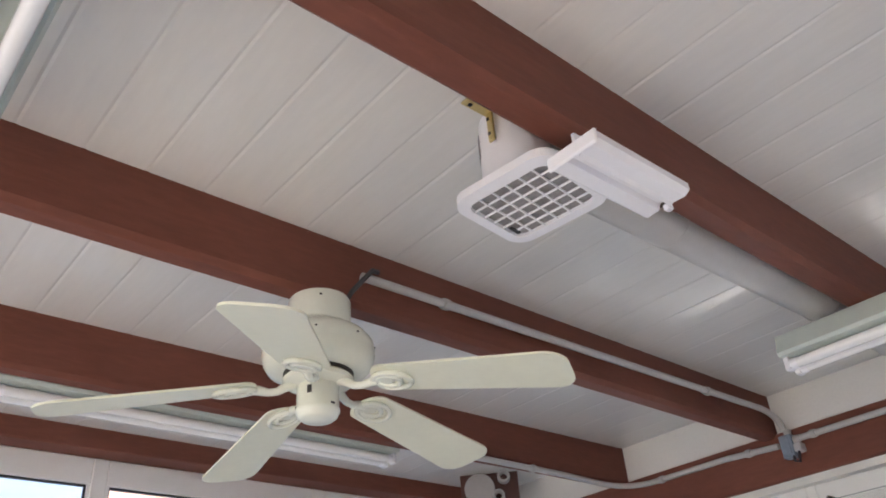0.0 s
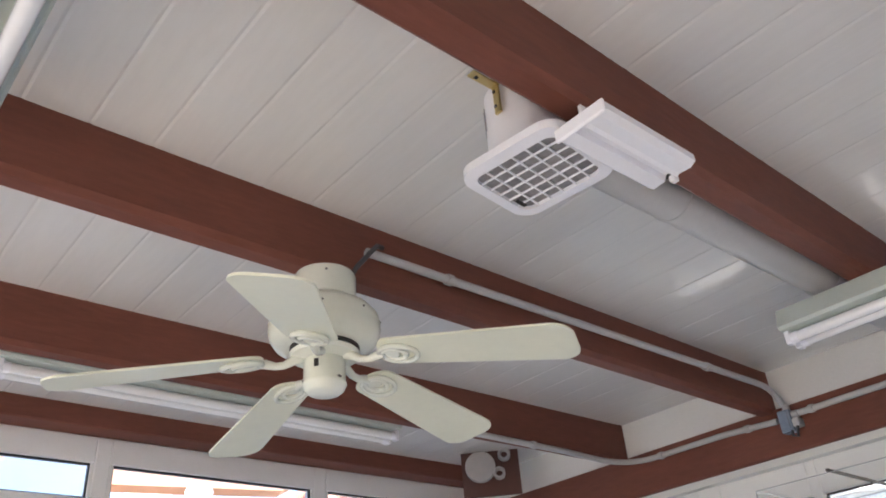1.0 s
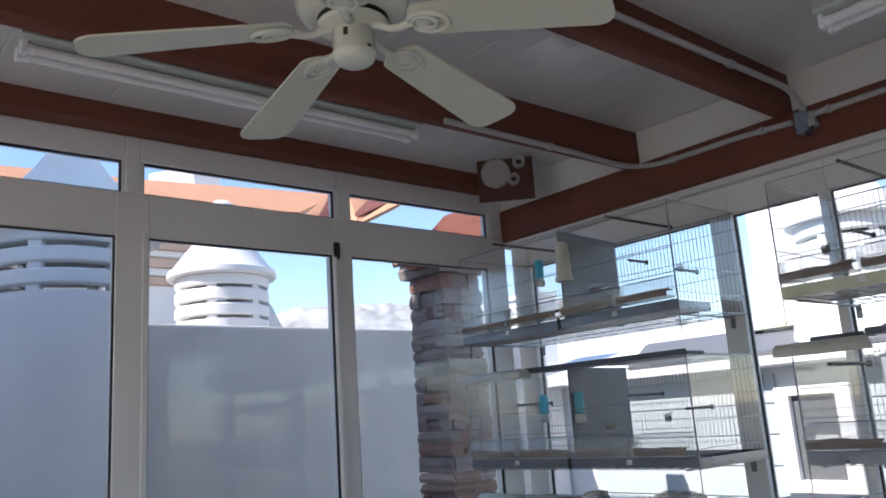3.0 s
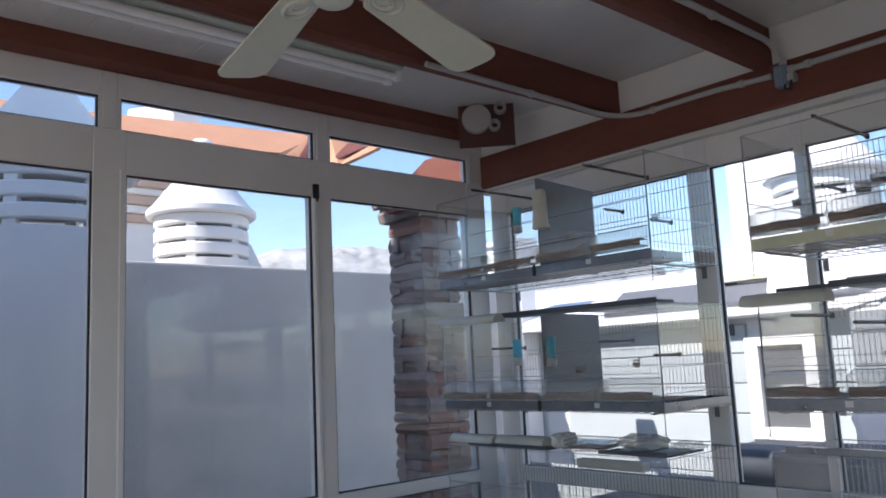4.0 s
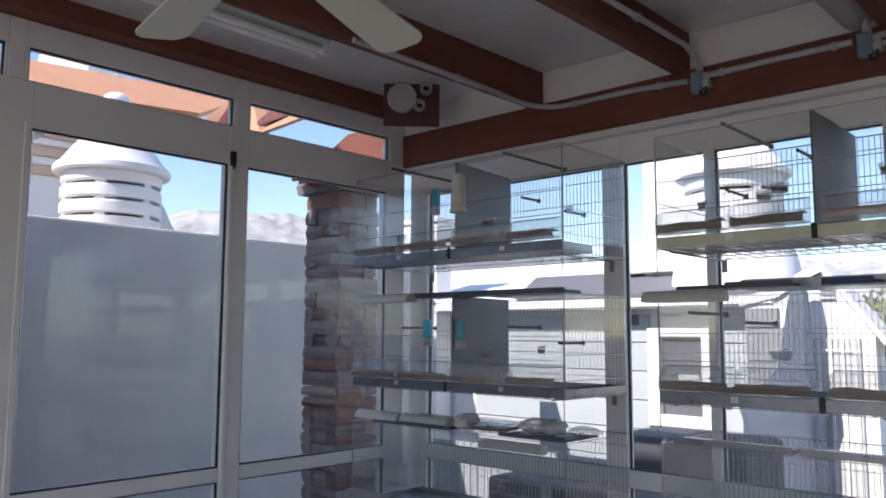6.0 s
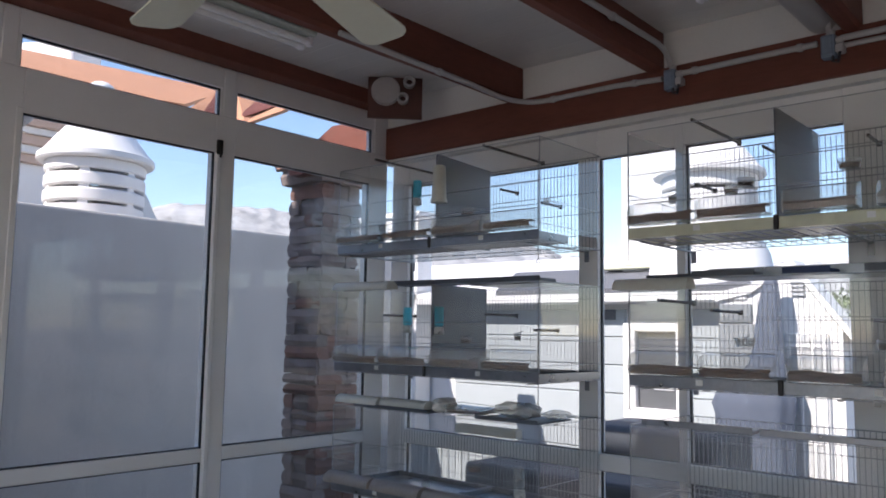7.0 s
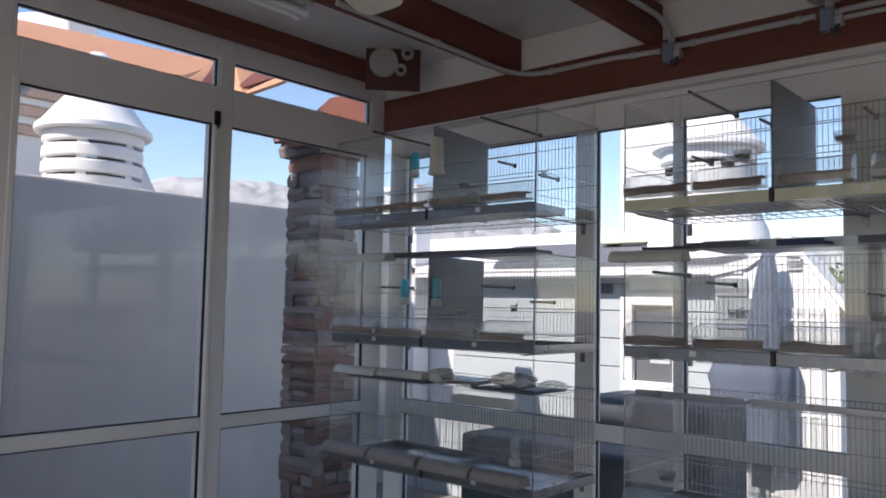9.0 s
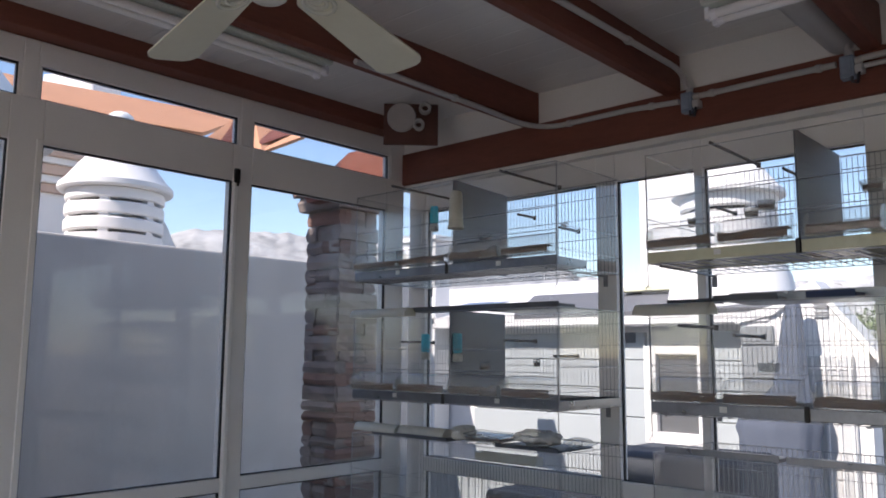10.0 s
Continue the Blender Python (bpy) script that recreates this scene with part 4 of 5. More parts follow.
def loose_trough(x0, x1, y, z, mat, label, r=0.03, name="seed_trough", turn=0.0):
    """A half-round plastic trough laid on a cage roof."""
    t = thing(name, ((x0 + x1) / 2, y, z), label, "trough", "troughs on the cages")
    bm = bmesh.new()
    n = 12
    prof = [(-r * math.cos(math.pi * k / n), r * math.sin(math.pi * k / n)) for k in range(n + 1)]
    prof += [((r - 0.003) * math.cos(math.pi * k / n), (r - 0.003) * math.sin(math.pi * k / n)) for k in range(n + 1)]
    la = [bm.verts.new((x0, y + py, z + pz)) for py, pz in prof]
    lb = [bm.verts.new((x1, y + py, z + pz)) for py, pz in prof]
    m = len(prof)
    for k in range(m):
        bm.faces.new((la[k], la[(k + 1) % m], lb[(k + 1) % m], lb[k]))
    bmesh.ops.recalc_face_normals(bm, faces=bm.faces)
    part("shell", bm, mat, t, smooth=True)
    for e in (x0, x1 - 0.003):
        bm = bmesh.new()
        a = [bm.verts.new((e, y - (r - 0.001) * math.cos(math.pi * k / n), z + (r - 0.001) * math.sin(math.pi * k / n))) for k in range(n + 1)]
        b = [bm.verts.new((e + 0.003, y - (r - 0.001) * math.cos(math.pi * k / n), z + (r - 0.001) * math.sin(math.pi * k / n))) for k in range(n + 1)]
        bm.faces.new(a)
        bm.faces.new(b[::-1])
        for k in range(n + 1):
            bm.faces.new((a[k], b[k], b[(k + 1) % (n + 1)], a[(k + 1) % (n + 1)]))
        part("end_wall", bm, mat, t)
    if turn:
        t.rotation_euler = (0, 0, radians(turn))
    return t


def board(x0, x1, y0, y1, z, label, mat, thick=0.008, turn=0.0, name="loose_board"):
    b = thing(name, ((x0 + x1) / 2, (y0 + y1) / 2, z), label, "board", "boards on the cages")
    part("panel", box(x0, x1, y0, y1, z, z + thick, 0.002), mat, b)
    part("edge", box(x0, x1, y0 - 0.003, y0 - 0.0005, z, z + thick + 0.008, 0.001), mat, b)
    if turn:
        b.rotation_euler = (0, 0, radians(turn))


def crumpled(x, y, z, sx, sy, sz, mat, label, name, seed):
    bm = bmesh.new()
    bmesh.ops.create_icosphere(bm, subdivisions=3, radius=1)
    for v in bm.verts:
        d = 1 + 0.35 * noise.noise(v.co * 1.7 + Vector((seed, 0, 0))) + 0.16 * noise.noise(v.co * 5 + Vector((0, seed, 0)))
        v.co = Vector((x + v.co.x * sx * d, y + v.co.y * sy * d, z + max(-0.0, sz + v.co.z * sz * d)))
    ob = part(name, bm, mat)
    tagged(ob, label, "cotton pad")


TIERS_A, TIERS_B = (1.872, 1.350, 0.830), (1.846, 1.362, 0.830)
AX0, AX1, ASEAM = 0.10, 1.205, 0.667
BX0, BX1, BSEAM = 1.567, 2.56, 2.052


def cages():
    a_feed = [(0.143, 0.418), (0.429, 0.701), (0.717, 0.973), (0.981, 1.205)]
    b_feed = [(1.588, 1.812), (1.823, 2.045), (2.082, 2.285), (2.33, 2.54)]
    z = TIERS_A[0]
    cage(AX0, AX1, z, ASEAM, M_GALV, "wire and clear acrylic bird cage with grey trays", height=0.383, perches=((0.33, YF, YB - 0.02, z + 0.41), (0.94, YF, YB - 0.02, z + 0.386), (0.80, 0.0, 0.125, z + 0.27), (1.08, -0.10, 0.04, z + 0.172)), feeders=a_feed, dishes=((0.78, -0.2, z + 0.15, 0.06), (1.02, 0.02, z + 0.20, 0.03), (0.24, -0.16, z + 0.13, 0.035)), drinkers=((0.381, -0.08, z + 0.268, M_CYAN),), tank=(0.744, -0.338, z + 0.184), hook="r", tray_back=-0.10, skew=0.025)
    z = TIERS_B[0]
    cage(BX0, BX1, z, BSEAM, M_CREAM, "wire and clear acrylic bird cage with cream trays", height=0.366, perches=((1.79, YF + 0.01, YB - 0.02, z + 0.376), (1.92, -0.02, 0.125, z + 0.32), (1.70, -0.06, 0.11, z + 0.21), (2.24, -0.02, 0.125, z + 0.31)), feeders=b_feed, dishes=((1.63, -0.1, z + 0.16, 0.03), (1.80, 0.0, z + 0.19, 0.055), (1.87, -0.05, z + 0.20, 0.06), (2.22, -0.16, z + 0.20, 0.07)), hook="l", tray_back=-0.02)
    z = TIERS_A[1]
    cage(AX0, AX1, z, 0.652, M_GALV, "wire and clear acrylic bird cage with grey trays", perches=((0.80, -0.1, 0.125, z + 0.253), (1.06, -0.12, 0.05, z + 0.19), (0.20, -0.1, 0.12, z + 0.25), (0.55, -0.05, 0.12, z + 0.25)), height=0.368, feeders=a_feed, dishes=((0.78, -0.2, z + 0.15, 0.05), (0.98, -0.12, z + 0.165, 0.03)), drinkers=((0.335, -0.08, z + 0.21, M_CYAN), (0.688, -0.262, z + 0.204, M_CYAN)), hook="r", skew=0.025)
    z = TIERS_B[1]
    cage(BX0, BX1, z, BSEAM, M_GALV, "wire and clear acrylic bird cage with grey trays", height=0.349, perches=((1.78, -0.14, 0.12, z + 0.25), (1.66, YF + 0.02, 0.0, z + 0.28), (2.25, -0.1, 0.12, z + 0.22)), feeders=b_feed, dishes=((1.88, -0.12, z + 0.15, 0.07, False), (2.30, -0.15, z + 0.15, 0.06)), divider=False, hook="l")
    z = TIERS_A[2]
    ca = cage(AX0, AX1, z, ASEAM, M_GALV, "wire and clear acrylic bird cage with grey trays", height=0.366, feeders=(), dishes=((0.80, -0.16, z + 0.16, 0.06),), drinkers=((1.08, -0.24, z + 0.13, M_CLEAR), (0.62, -0.25, z + 0.02, M_CLEAR)), divider=False, hook=None)
    bm = box(0.50, 0.83, 0.075, 0.12, z + 0.252, z + 0.256)
    for q in ((0.50, 0.83, 0.072, 0.076), (0.50, 0.83, 0.119, 0.123), (0.497, 0.501, 0.076, 0.119), (0.829, 0.833, 0.076, 0.119)):
        box(*q, z + 0.252, z + 0.288, 0, bm)
    part("back_trough", bm, M_PALE, ca, "pale yellow plastic trough on the back grille")
    z = TIERS_B[2]
    cage(BX0, BX1, z, BSEAM, M_GALV, "wire and clear acrylic bird cage with grey trays", height=0.405, feeders=b_feed, dishes=((1.66, -0.18, z + 0.14, 0.06),), divider=False, hook=None)
    # loose things on the cage roofs
    r1, r1b, r2, r3 = TIERS_A[1] + 0.370, TIERS_B[1] + 0.351, TIERS_A[2] + 0.368, TIERS_B[2] + 0.407
    board(0.44, 1.20, -0.285, -0.18, r1, "dark grey plastic strip lying on a cage roof", M_DIV, 0.012)
    board(0.76, 1.16, -0.15, 0.08, r1, "grey metal sheet lying on a cage roof", M_GALV, 0.006)
    loose_trough(0.15, 0.49, -0.338, r1 - 0.018, M_PALE, "milky plastic trough hooked on a cage front", 0.035)
    loose_trough(1.545, 1.80, -0.34, r1b - 0.040, M_PALE, "milky plastic trough hooked on a cage front", 0.036)
    board(1.60, 1.76, -0.24, -0.16, r1b + 0.001, "dark plastic strip under a trough", M_DIV, 0.006)
    board(1.785, 1.98, -0.30, -0.22, r1b, "dark grey strip lying on a cage roof", M_DIV, 0.010, 2)
    board(1.80, 2.55, -0.21, -0.02, r1b, "grey metal sheet lying on a cage roof", M_GALV, 0.022)
    board(2.06, 2.20, -0.29, -0.23, r1b, "black and white plastic strip on a cage roof", M_NAVY, 0.012, -8)
    board(2.28, 2.50, -0.29, -0.22, r1b, "dark grey strip lying on a cage roof", M_DIV, 0.014)
    loose_trough(0.10, 0.36, -0.26, r2 + 0.012, M_PALE, "milky plastic seed trough lying on a cage roof", 0.034)
    loose_trough(0.37, 0.63, -0.25, r2 + 0.012, M_PALE, "milky plastic seed trough lying on a cage roof", 0.034)
    board(0.22, 0.66, -0.29, -0.20, r2, "dark grey plastic strip under the seed troughs", M_DIV, 0.008)
    for a, b in a_feed:
        loose_trough(a, b - 0.006, YF - 0.046, TIERS_A[2] + 0.050, M_CLOUDY, "cloudy brown seed trough hooked on a cage front", 0.042)
    crumpled(0.67, -0.20, r2, 0.05, 0.06, 0.030, M_CLOTH, "crumpled white cotton pad on a cage roof", "cotton_pad", 3.1)
    # nested clear trays, tipped against each other
    for k, (x0, x1, mt) in enumerate(((0.715, 0.905, M_CLEAR), (0.735, 0.915, M_CLOUDY), (0.725, 0.89, M_CLEAR))):
        tr = thing("plastic_tray", ((x0 + x1) / 2, -0.2, r2 + 0.012 * k), "shallow clear plastic tray stacked on a cage roof", "tray", "stacked trays")
        z0 = r2 + 0.001 + 0.013 * k
        bm = plate(rounded(x0, x1, -0.27, -0.15, 0.012, 4), z0, z0 + 0.003)
        part("base", bm, mt, tr)
        part("rim", sweep([(x, y, z0 + 0.011) for x, y in rounded(x0, x1, -0.27, -0.15, 0.012, 3)] + [(x1, -0.162, z0 + 0.011)], 0.003, 6), mt, tr)
        tr.rotation_euler = (radians(2 * k), radians(-3 + 2.5 * k), radians(5 * k - 4))
    board(0.90, 1.19, -0.285, -0.06, r2, "dark grey sheet lying on a cage roof", M_DIV, 0.007)
    crumpled(1.04, -0.20, r2 + 0.007, 0.10, 0.06, 0.030, M_BAG, "crumpled milky plastic bag on a cage roof", "plastic_bag", 7.7)
    crumpled(1.17, -0.12, r2 + 0.007, 0.055, 0.05, 0.018, M_CLEAR, "thin clear plastic wrap on a cage roof", "plastic_wrap", 5.2)
    board(1.60, 1.96, -0.285, -0.20, r3, "grey metal sheet lying on a cage roof", M_GALV, 0.012)
    board(1.98, 2.52, -0.285, -0.19, r3, "grey metal sheet lying on a cage roof", M_GALV, 0.012)
    bw = thing("plastic_bowl", (1.80, -0.05, TIERS_B[2] + 0.01), "yellow plastic bowl on a cage floor", "bowl")
    part("shell", lathe([(0.03, 0.0), (0.055, 0.035), (0.051, 0.035), (0.028, 0.005), (0, 0.005), (0, 0), (0.03, 0)], 24, (1.80, -0.05, TIERS_B[2] + 0.0085)), M_YELLOW, bw, smooth=True)
    bw = thing("plastic_tub", (1.77, -0.2, TIERS_B[2] + 0.01), "navy blue plastic tub on a cage floor", "tub")
    part("shell", box(1.735, 1.80, -0.235, -0.16, TIERS_B[2] + 0.0085, TIERS_B[2] + 0.06, 0.008, seg=2), M_NAVY, bw)
    part("rim", box(1.73, 1.805, -0.24, -0.155, TIERS_B[2] + 0.06, TIERS_B[2] + 0.066, 0.002), M_NAVY, bw)
    # plain shelf brackets that carry the cages off the window posts
    for x, z in [(x, z) for x in (0.16, 1.14) for z in TIERS_A] + [(x, z) for x in (1.60, 2.20) for z in TIERS_B]:
        br = thing("shelf_bracket", (x, 0.13, z), "thin grey steel bracket under a cage", "bracket", "cage brackets")
        part("arm", box(x - 0.006, x + 0.006, -0.28, 0.139, z - 0.0115, z - 0.0055, 0.001), M_GALV, br)
        part("plate", box(x - 0.010, x + 0.010, 0.1365, 0.1395, z - 0.05, z - 0.0055, 0.0005), M_GALV, br)


cages()


# ---- outside ----
def chimney(x, y, z, r, h, gap, label, levels=3, foot=-0.1):
    """White rendered round chimney: slotted head under a conical cap; z is the foot of the first slot."""
    c = thing("chimney", (x, y, foot), label, "chimney", "round chimneys")
    at = (x, y, z)
    part("shaft", lathe([(0, 0.0), (r, 0.0), (r, foot - z), (0, foot - z)], 48, at), M_STUCCO, c, smooth=True)
    t = 0.06
    zz = gap
    for i in range(levels):
        hh = h if i < levels - 1 else h * 0.9
        part("band", lathe([(r - t, zz), (r - 0.006, zz), (r + 0.003, zz + 0.01), (r + 0.003, zz + hh - 0.01), (r - 0.006, zz + hh), (r - t, zz + hh), (r - t, zz)], 48, at), M_STUCCO, c, smooth=True)
        zz += hh + gap
    zz -= gap
    if levels == 1:
        part("core", lathe([(0, 0), (r * 0.45, 0), (r * 0.45, zz), (0, zz)], 20, at), M_DARK, c, smooth=True)
    for i in range(6):
        a = radians(60 * i + 22)
        bm = box(-0.03, 0.03, -0.035, 0.035, -0.01, zz + 0.01, 0.004)
        bmesh.ops.transform(bm, matrix=Matrix.Translation((x + (r - 0.045) * math.cos(a), y + (r - 0.045) * math.sin(a), z)) @ Matrix.Rotation(a, 4, "Z"), verts=bm.verts)
        part("strut", bm, M_STUCCO, c)
    if levels == 1:
        part("skirt", lathe([(r * 0.98, -0.30), (r * 1.04, -0.42), (r * 1.22, -0.58), (r * 1.34, foot - z), (0, foot - z)], 40, at), M_STUCCO, c, smooth=True)
    k = zz + 0.05
    part("cap", lathe([(0, zz), (r * 1.15, zz), (r * 1.18, zz + 0.012), (r * 1.17, k), (r * 1.05, k + 0.11 * r), (r * 0.80, k + 0.45 * r), (r * 0.50, k + 0.82 * r), (r * 0.24, k + 1.20 * r), (r * 0.18, k + 1.34 * r), (0.0, k + 1.36 * r)], 48, at), M_STUCCO, c, smooth=True)
    k += 1.33 * r
    part("finial", lathe([(r * 0.18, k), (r * 0.27, k + 0.06 * r), (r * 0.30, k + 0.16 * r), (r * 0.26, k + 0.27 * r), (r * 0.15, k + 0.35 * r), (0, k + 0.38 * r)], 28, at), M_STUCCO, c, smooth=True)



def parapet():
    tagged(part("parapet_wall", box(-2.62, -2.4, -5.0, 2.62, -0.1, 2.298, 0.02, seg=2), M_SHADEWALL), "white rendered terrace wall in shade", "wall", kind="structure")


def stone_pillar():
    """Square pillar of rough stacked stones."""
    cx, cy, hw = -0.858, 0.425, 0.15
    p = thing("stone_pillar", (cx, cy, -0.1), "rough pillar of stacked brown and mauve stones", "pillar")
    part("core", box(cx - hw + 0.03, cx + hw - 0.03, cy - hw + 0.03, cy + hw - 0.03, -0.1, 2.5), M_MORTAR, p)
    rnd = random.Random(4)
    z = -0.1
    row = 0
    while z < 2.5:
        h = rnd.uniform(0.058, 0.095)
        over = 0.0 if z < 2.33 else (0.038 if z < 2.40 else 0.08)
        for side in range(4):
            cuts = [0, 1] if rnd.random() < 0.8 else [0, rnd.uniform(0.35, 0.65), 1]
            for a, b in zip(cuts, cuts[1:]):
                bm = bmesh.new()
                bmesh.ops.create_cube(bm, size=1)
                bmesh.ops.subdivide_edges(bm, edges=bm.edges[:], cuts=1, use_grid_fill=True)
                L = 2 * (hw + over)
                d = rnd.uniform(-0.014, 0.016)
                for v in bm.verts:
                    u = (a + (v.co.x + 0.5) * (b - a) - 0.5) * (L - 0.004)
                    w = -(hw + over + d) + (v.co.y + 0.5) * 0.09
                    q = Vector((u, w, z + (v.co.z + 0.5) * (h - 0.006)))
                    rag = Vector((noise.noise(q * 23 + Vector((row, side, a * 9))), noise.noise(q * 23 + Vector((7 + row, side, a * 9))), noise.noise(q * 19 + Vector((row, 5 + side, 3)))))
                    q += rag * 0.011
                    if v.co.y < -0.4 and abs(v.co.z) > 0.4:
                        q.y += 0.012
                    v.co = q
                bmesh.ops.transform(bm, matrix=Matrix.Translation((cx, cy, 0)) @ Matrix.Rotation(radians(90 * side), 4, "Z"), verts=bm.verts)
                # more dark red stones low down: real mix, plus missing glass reflection toned in
                part("stone", bm, M_STONER if rnd.random() < (0.4 if z < 1.45 else 0.05) else M_STONE, p)
        z += h
        row += 1


def roof_edge(name, at, label, category, xl, xh, rows, thick):
    """A sloping slab from its lower edge at xl to its upper edge at xh; rows of y, z below and y, z above."""
    b = thing(name, at, label, category)
    bm = bmesh.new()
    n = len(rows)
    for d in (0.0, thick):
        lo = [bm.verts.new((xl - d, y0, z0 - d * 0.4)) for y0, z0, y1, z1 in rows]
        hi = [bm.verts.new((xh - d, y1, z1 - d * 0.4)) for y0, z0, y1, z1 in rows]
        for k in range(n - 1):
            bm.faces.new((lo[k], lo[k + 1], hi[k + 1], hi[k]))
    v = bm.verts[:]
    for e in (0, n):
        for k in range(n - 1):
            bm.faces.new((v[e + k], v[e + k + 1], v[2 * n + e + k + 1], v[2 * n + e + k]))
    bm.faces.new((v[0], v[n], v[3 * n], v[2 * n]))
    bm.faces.new((v[n - 1], v[2 * n - 1], v[4 * n - 1], v[3 * n - 1]))
    bmesh.ops.recalc_face_normals(bm, faces=bm.faces)
    part("body", bm, M_TERRA, b)
    return b


def rafter(eave, xl, xh, ra, rb, quad):
    """A flat brown strip for the shade on the eave between two of its rows; quad: shares (along the eave, up the
    slope).
    """
    def at(u, v, d):
        lo = Vector((xl + d, ra[0] + (rb[0] - ra[0]) * u, ra[1] + (rb[1] - ra[1]) * u - 0.4 * d))
        hi = Vector((xh + d, ra[2] + (rb[2] - ra[2]) * u, ra[3] + (rb[3] - ra[3]) * u - 0.4 * d))
        return lo.lerp(hi, v)
    bm = bmesh.new()
    near, far = ([bm.verts.new(at(u, v, d)) for u, v in quad] for d in (0.016, -0.01))
    bm.faces.new(near)
    bm.faces.new(far[::-1])
    for k in range(4):
        bm.faces.new((near[k], far[k], far[(k + 1) % 4], near[(k + 1) % 4]))
    bmesh.ops.recalc_face_normals(bm, faces=bm.faces)
    part("rafter", bm, M_BEAM, eave, "brown strip standing for shade on the eave")


def pergola():
    """Terracotta roof edge scaled to fit the camera's view: far piece, and the nearer eave with its slanted end."""
    rows = [(-0.47, 2.67, 0.22, 3.135), (-0.098, 2.67, 0.30, 3.14), (0.0, 2.745, 0.36, 3.145), (0.353, 2.928, 0.66, 3.155)]
    eave = roof_edge("eave_beam", (-1.2, -0.2, 2.7), "sloping terracotta painted eave with brown shade strips and a slanted end", "eave", -1.12, -1.75, rows, 0.06)
    # dark strips stand for shadow stripes, outlined to fit the camera's view
    rafter(eave, -1.12, -1.75, rows[0], rows[1], [(0.36, 0.02), (0.74, 0.02), (0.42, 0.99), (-0.1, 0.99)])
    rafter(eave, -1.12, -1.75, rows[2], rows[3], [(0.0, 0.30), (0.60, 0.90), (0.90, 0.47), (0.0, 0.22)])
    roof_edge("house_roof", (-4.3, -2.0, 3.4), "sloping terracotta roof edge of a white house", "roof", -3.986, -5.07, [(-3.5, 3.40, -3.1, 4.02), (-0.35, 3.56, 0.0, 4.14), (1.26, 3.67, 2.42, 4.29)], 0.103)


def neighbours():
    # house behind the parapet with a banded cornice and clay roof
    h = thing("white_house", (-7.5, 1.0, -0.1), "white rendered house with a banded terracotta cornice", "house")
    part("wall", box(-10.0, -4.5, -4.5, 0.62, -0.1, 2.95), M_STUCCO, h)
    for k, (z0, z1, o, mt) in enumerate(((2.95, 3.03, 0.05, M_LITPINK), (3.03, 3.10, 0.09, M_STUCCO), (3.10, 3.19, 0.13, M_LITPINK), (3.19, 3.25, 0.17, M_STUCCO), (3.25, 3.36, 0.22, M_LITPINK))):
        part("cornice_band", box(-10.0, -4.5 + o, -4.5, 0.62 + o, z0, z1, 0.008), mt, h)
    bm = plate([(-10.2, -4.7), (-4.2, -4.7), (-4.2, 0.9), (-10.2, 0.9)], 3.36, 3.40)
    part("roof", bm, M_ROOFTILE, h)
    bm = plate([(-5.95, 0.46), (-5.45, 0.80), (-5.75, 1.25), (-6.25, 0.91)], 3.40, 4.52)
    bmesh.ops.bevel(bm, geom=bm.edges[:], offset=0.03, segments=2, affect="EDGES", profile=0.5)
    part("chimney_stack", bm, M_STUCCO, h)
    # white rendered house beyond the rear windows, built up of its parts
    n = thing("white_cottage", (-1.0, 5.2, -0.1), "white boarded cottage with a long pale roof", "house")
    wall = part("wall", box(-7.0, 0.55, 4.28, 8.0, -0.1, 1.827), M_STUCCO, n)
    z = -0.11
    me = None
    rows = 0
    while z < 1.62:
        b = part("board", box(-3.05, -0.915, 4.235, 4.282, z, z + 0.262, 0.006), M_SIDING, wall) if me is None else new("board", me)
        if me is None:
            me = b.data
            z00 = z
            HOME[b] = HOME[n]
        else:
            b.parent = wall
            b.location = (0, 0, z - z00)
        z += 0.27
        rows += 1
    part("eave", box(-7.2, 0.35, 3.98, 4.3, 1.828, 1.888, 0.012), M_STUCCO, n)
    # white upper roof, and a shade-toned grey apron along its foot with a hipped end
    def roof_z(x, y):
        return 1.95 + (y - 3.98) * 0.232
    for name, mt, t0, t1, q in (("roof", M_STUCCO, -0.06, 0.0, ((-7.2, 3.98), (0.40, 3.98), (-1.10, 6.6), (-7.2, 6.6))),
                                ("roof_apron", M_ROOFGREY, -0.03, 0.012, ((-2.28, 3.975), (0.42, 3.975), (-0.35, 5.35), (-3.02, 5.35)))):
        bm = bmesh.new()
        lo = [bm.verts.new((x, y, roof_z(x, y) + t0)) for x, y in q]
        hi = [bm.verts.new((x, y, roof_z(x, y) + t1)) for x, y in q]
        bm.faces.new(lo[::-1])
        bm.faces.new(hi)
        for k in range(4):
            bm.faces.new((lo[k], lo[(k + 1) % 4], hi[(k + 1) % 4], hi[k]))
        part(name, bm, mt, n)
    ox = -0.13
    w = part("window", box(-0.786 + ox, -0.126 + ox, 4.20, 4.29, 0.743, 0.85, 0.008), M_STUCCO, n, "white framed cottage window")
    for bx_ in ((-0.786, -0.66, 0.85, 1.64), (-0.255, -0.126, 0.85, 1.64), (-0.66, -0.255, 1.56, 1.64)):
        part("casing", box(bx_[0] + ox, bx_[1] + ox, 4.20, 4.29, bx_[2], bx_[3], 0.006), M_STUCCO, w)
    part("glass", box(-0.66 + ox, -0.255 + ox, 4.262, 4.285, 0.85, 1.56), M_PANEDARK, w, "dim grey glass")
    # paler rectangle added on the dark glass
    part("blind", box(-0.50 + ox, -0.30 + ox, 4.252, 4.261, 1.02, 1.22, 0.003), M_GREYPANEL, w, "paler rectangle on the glass")
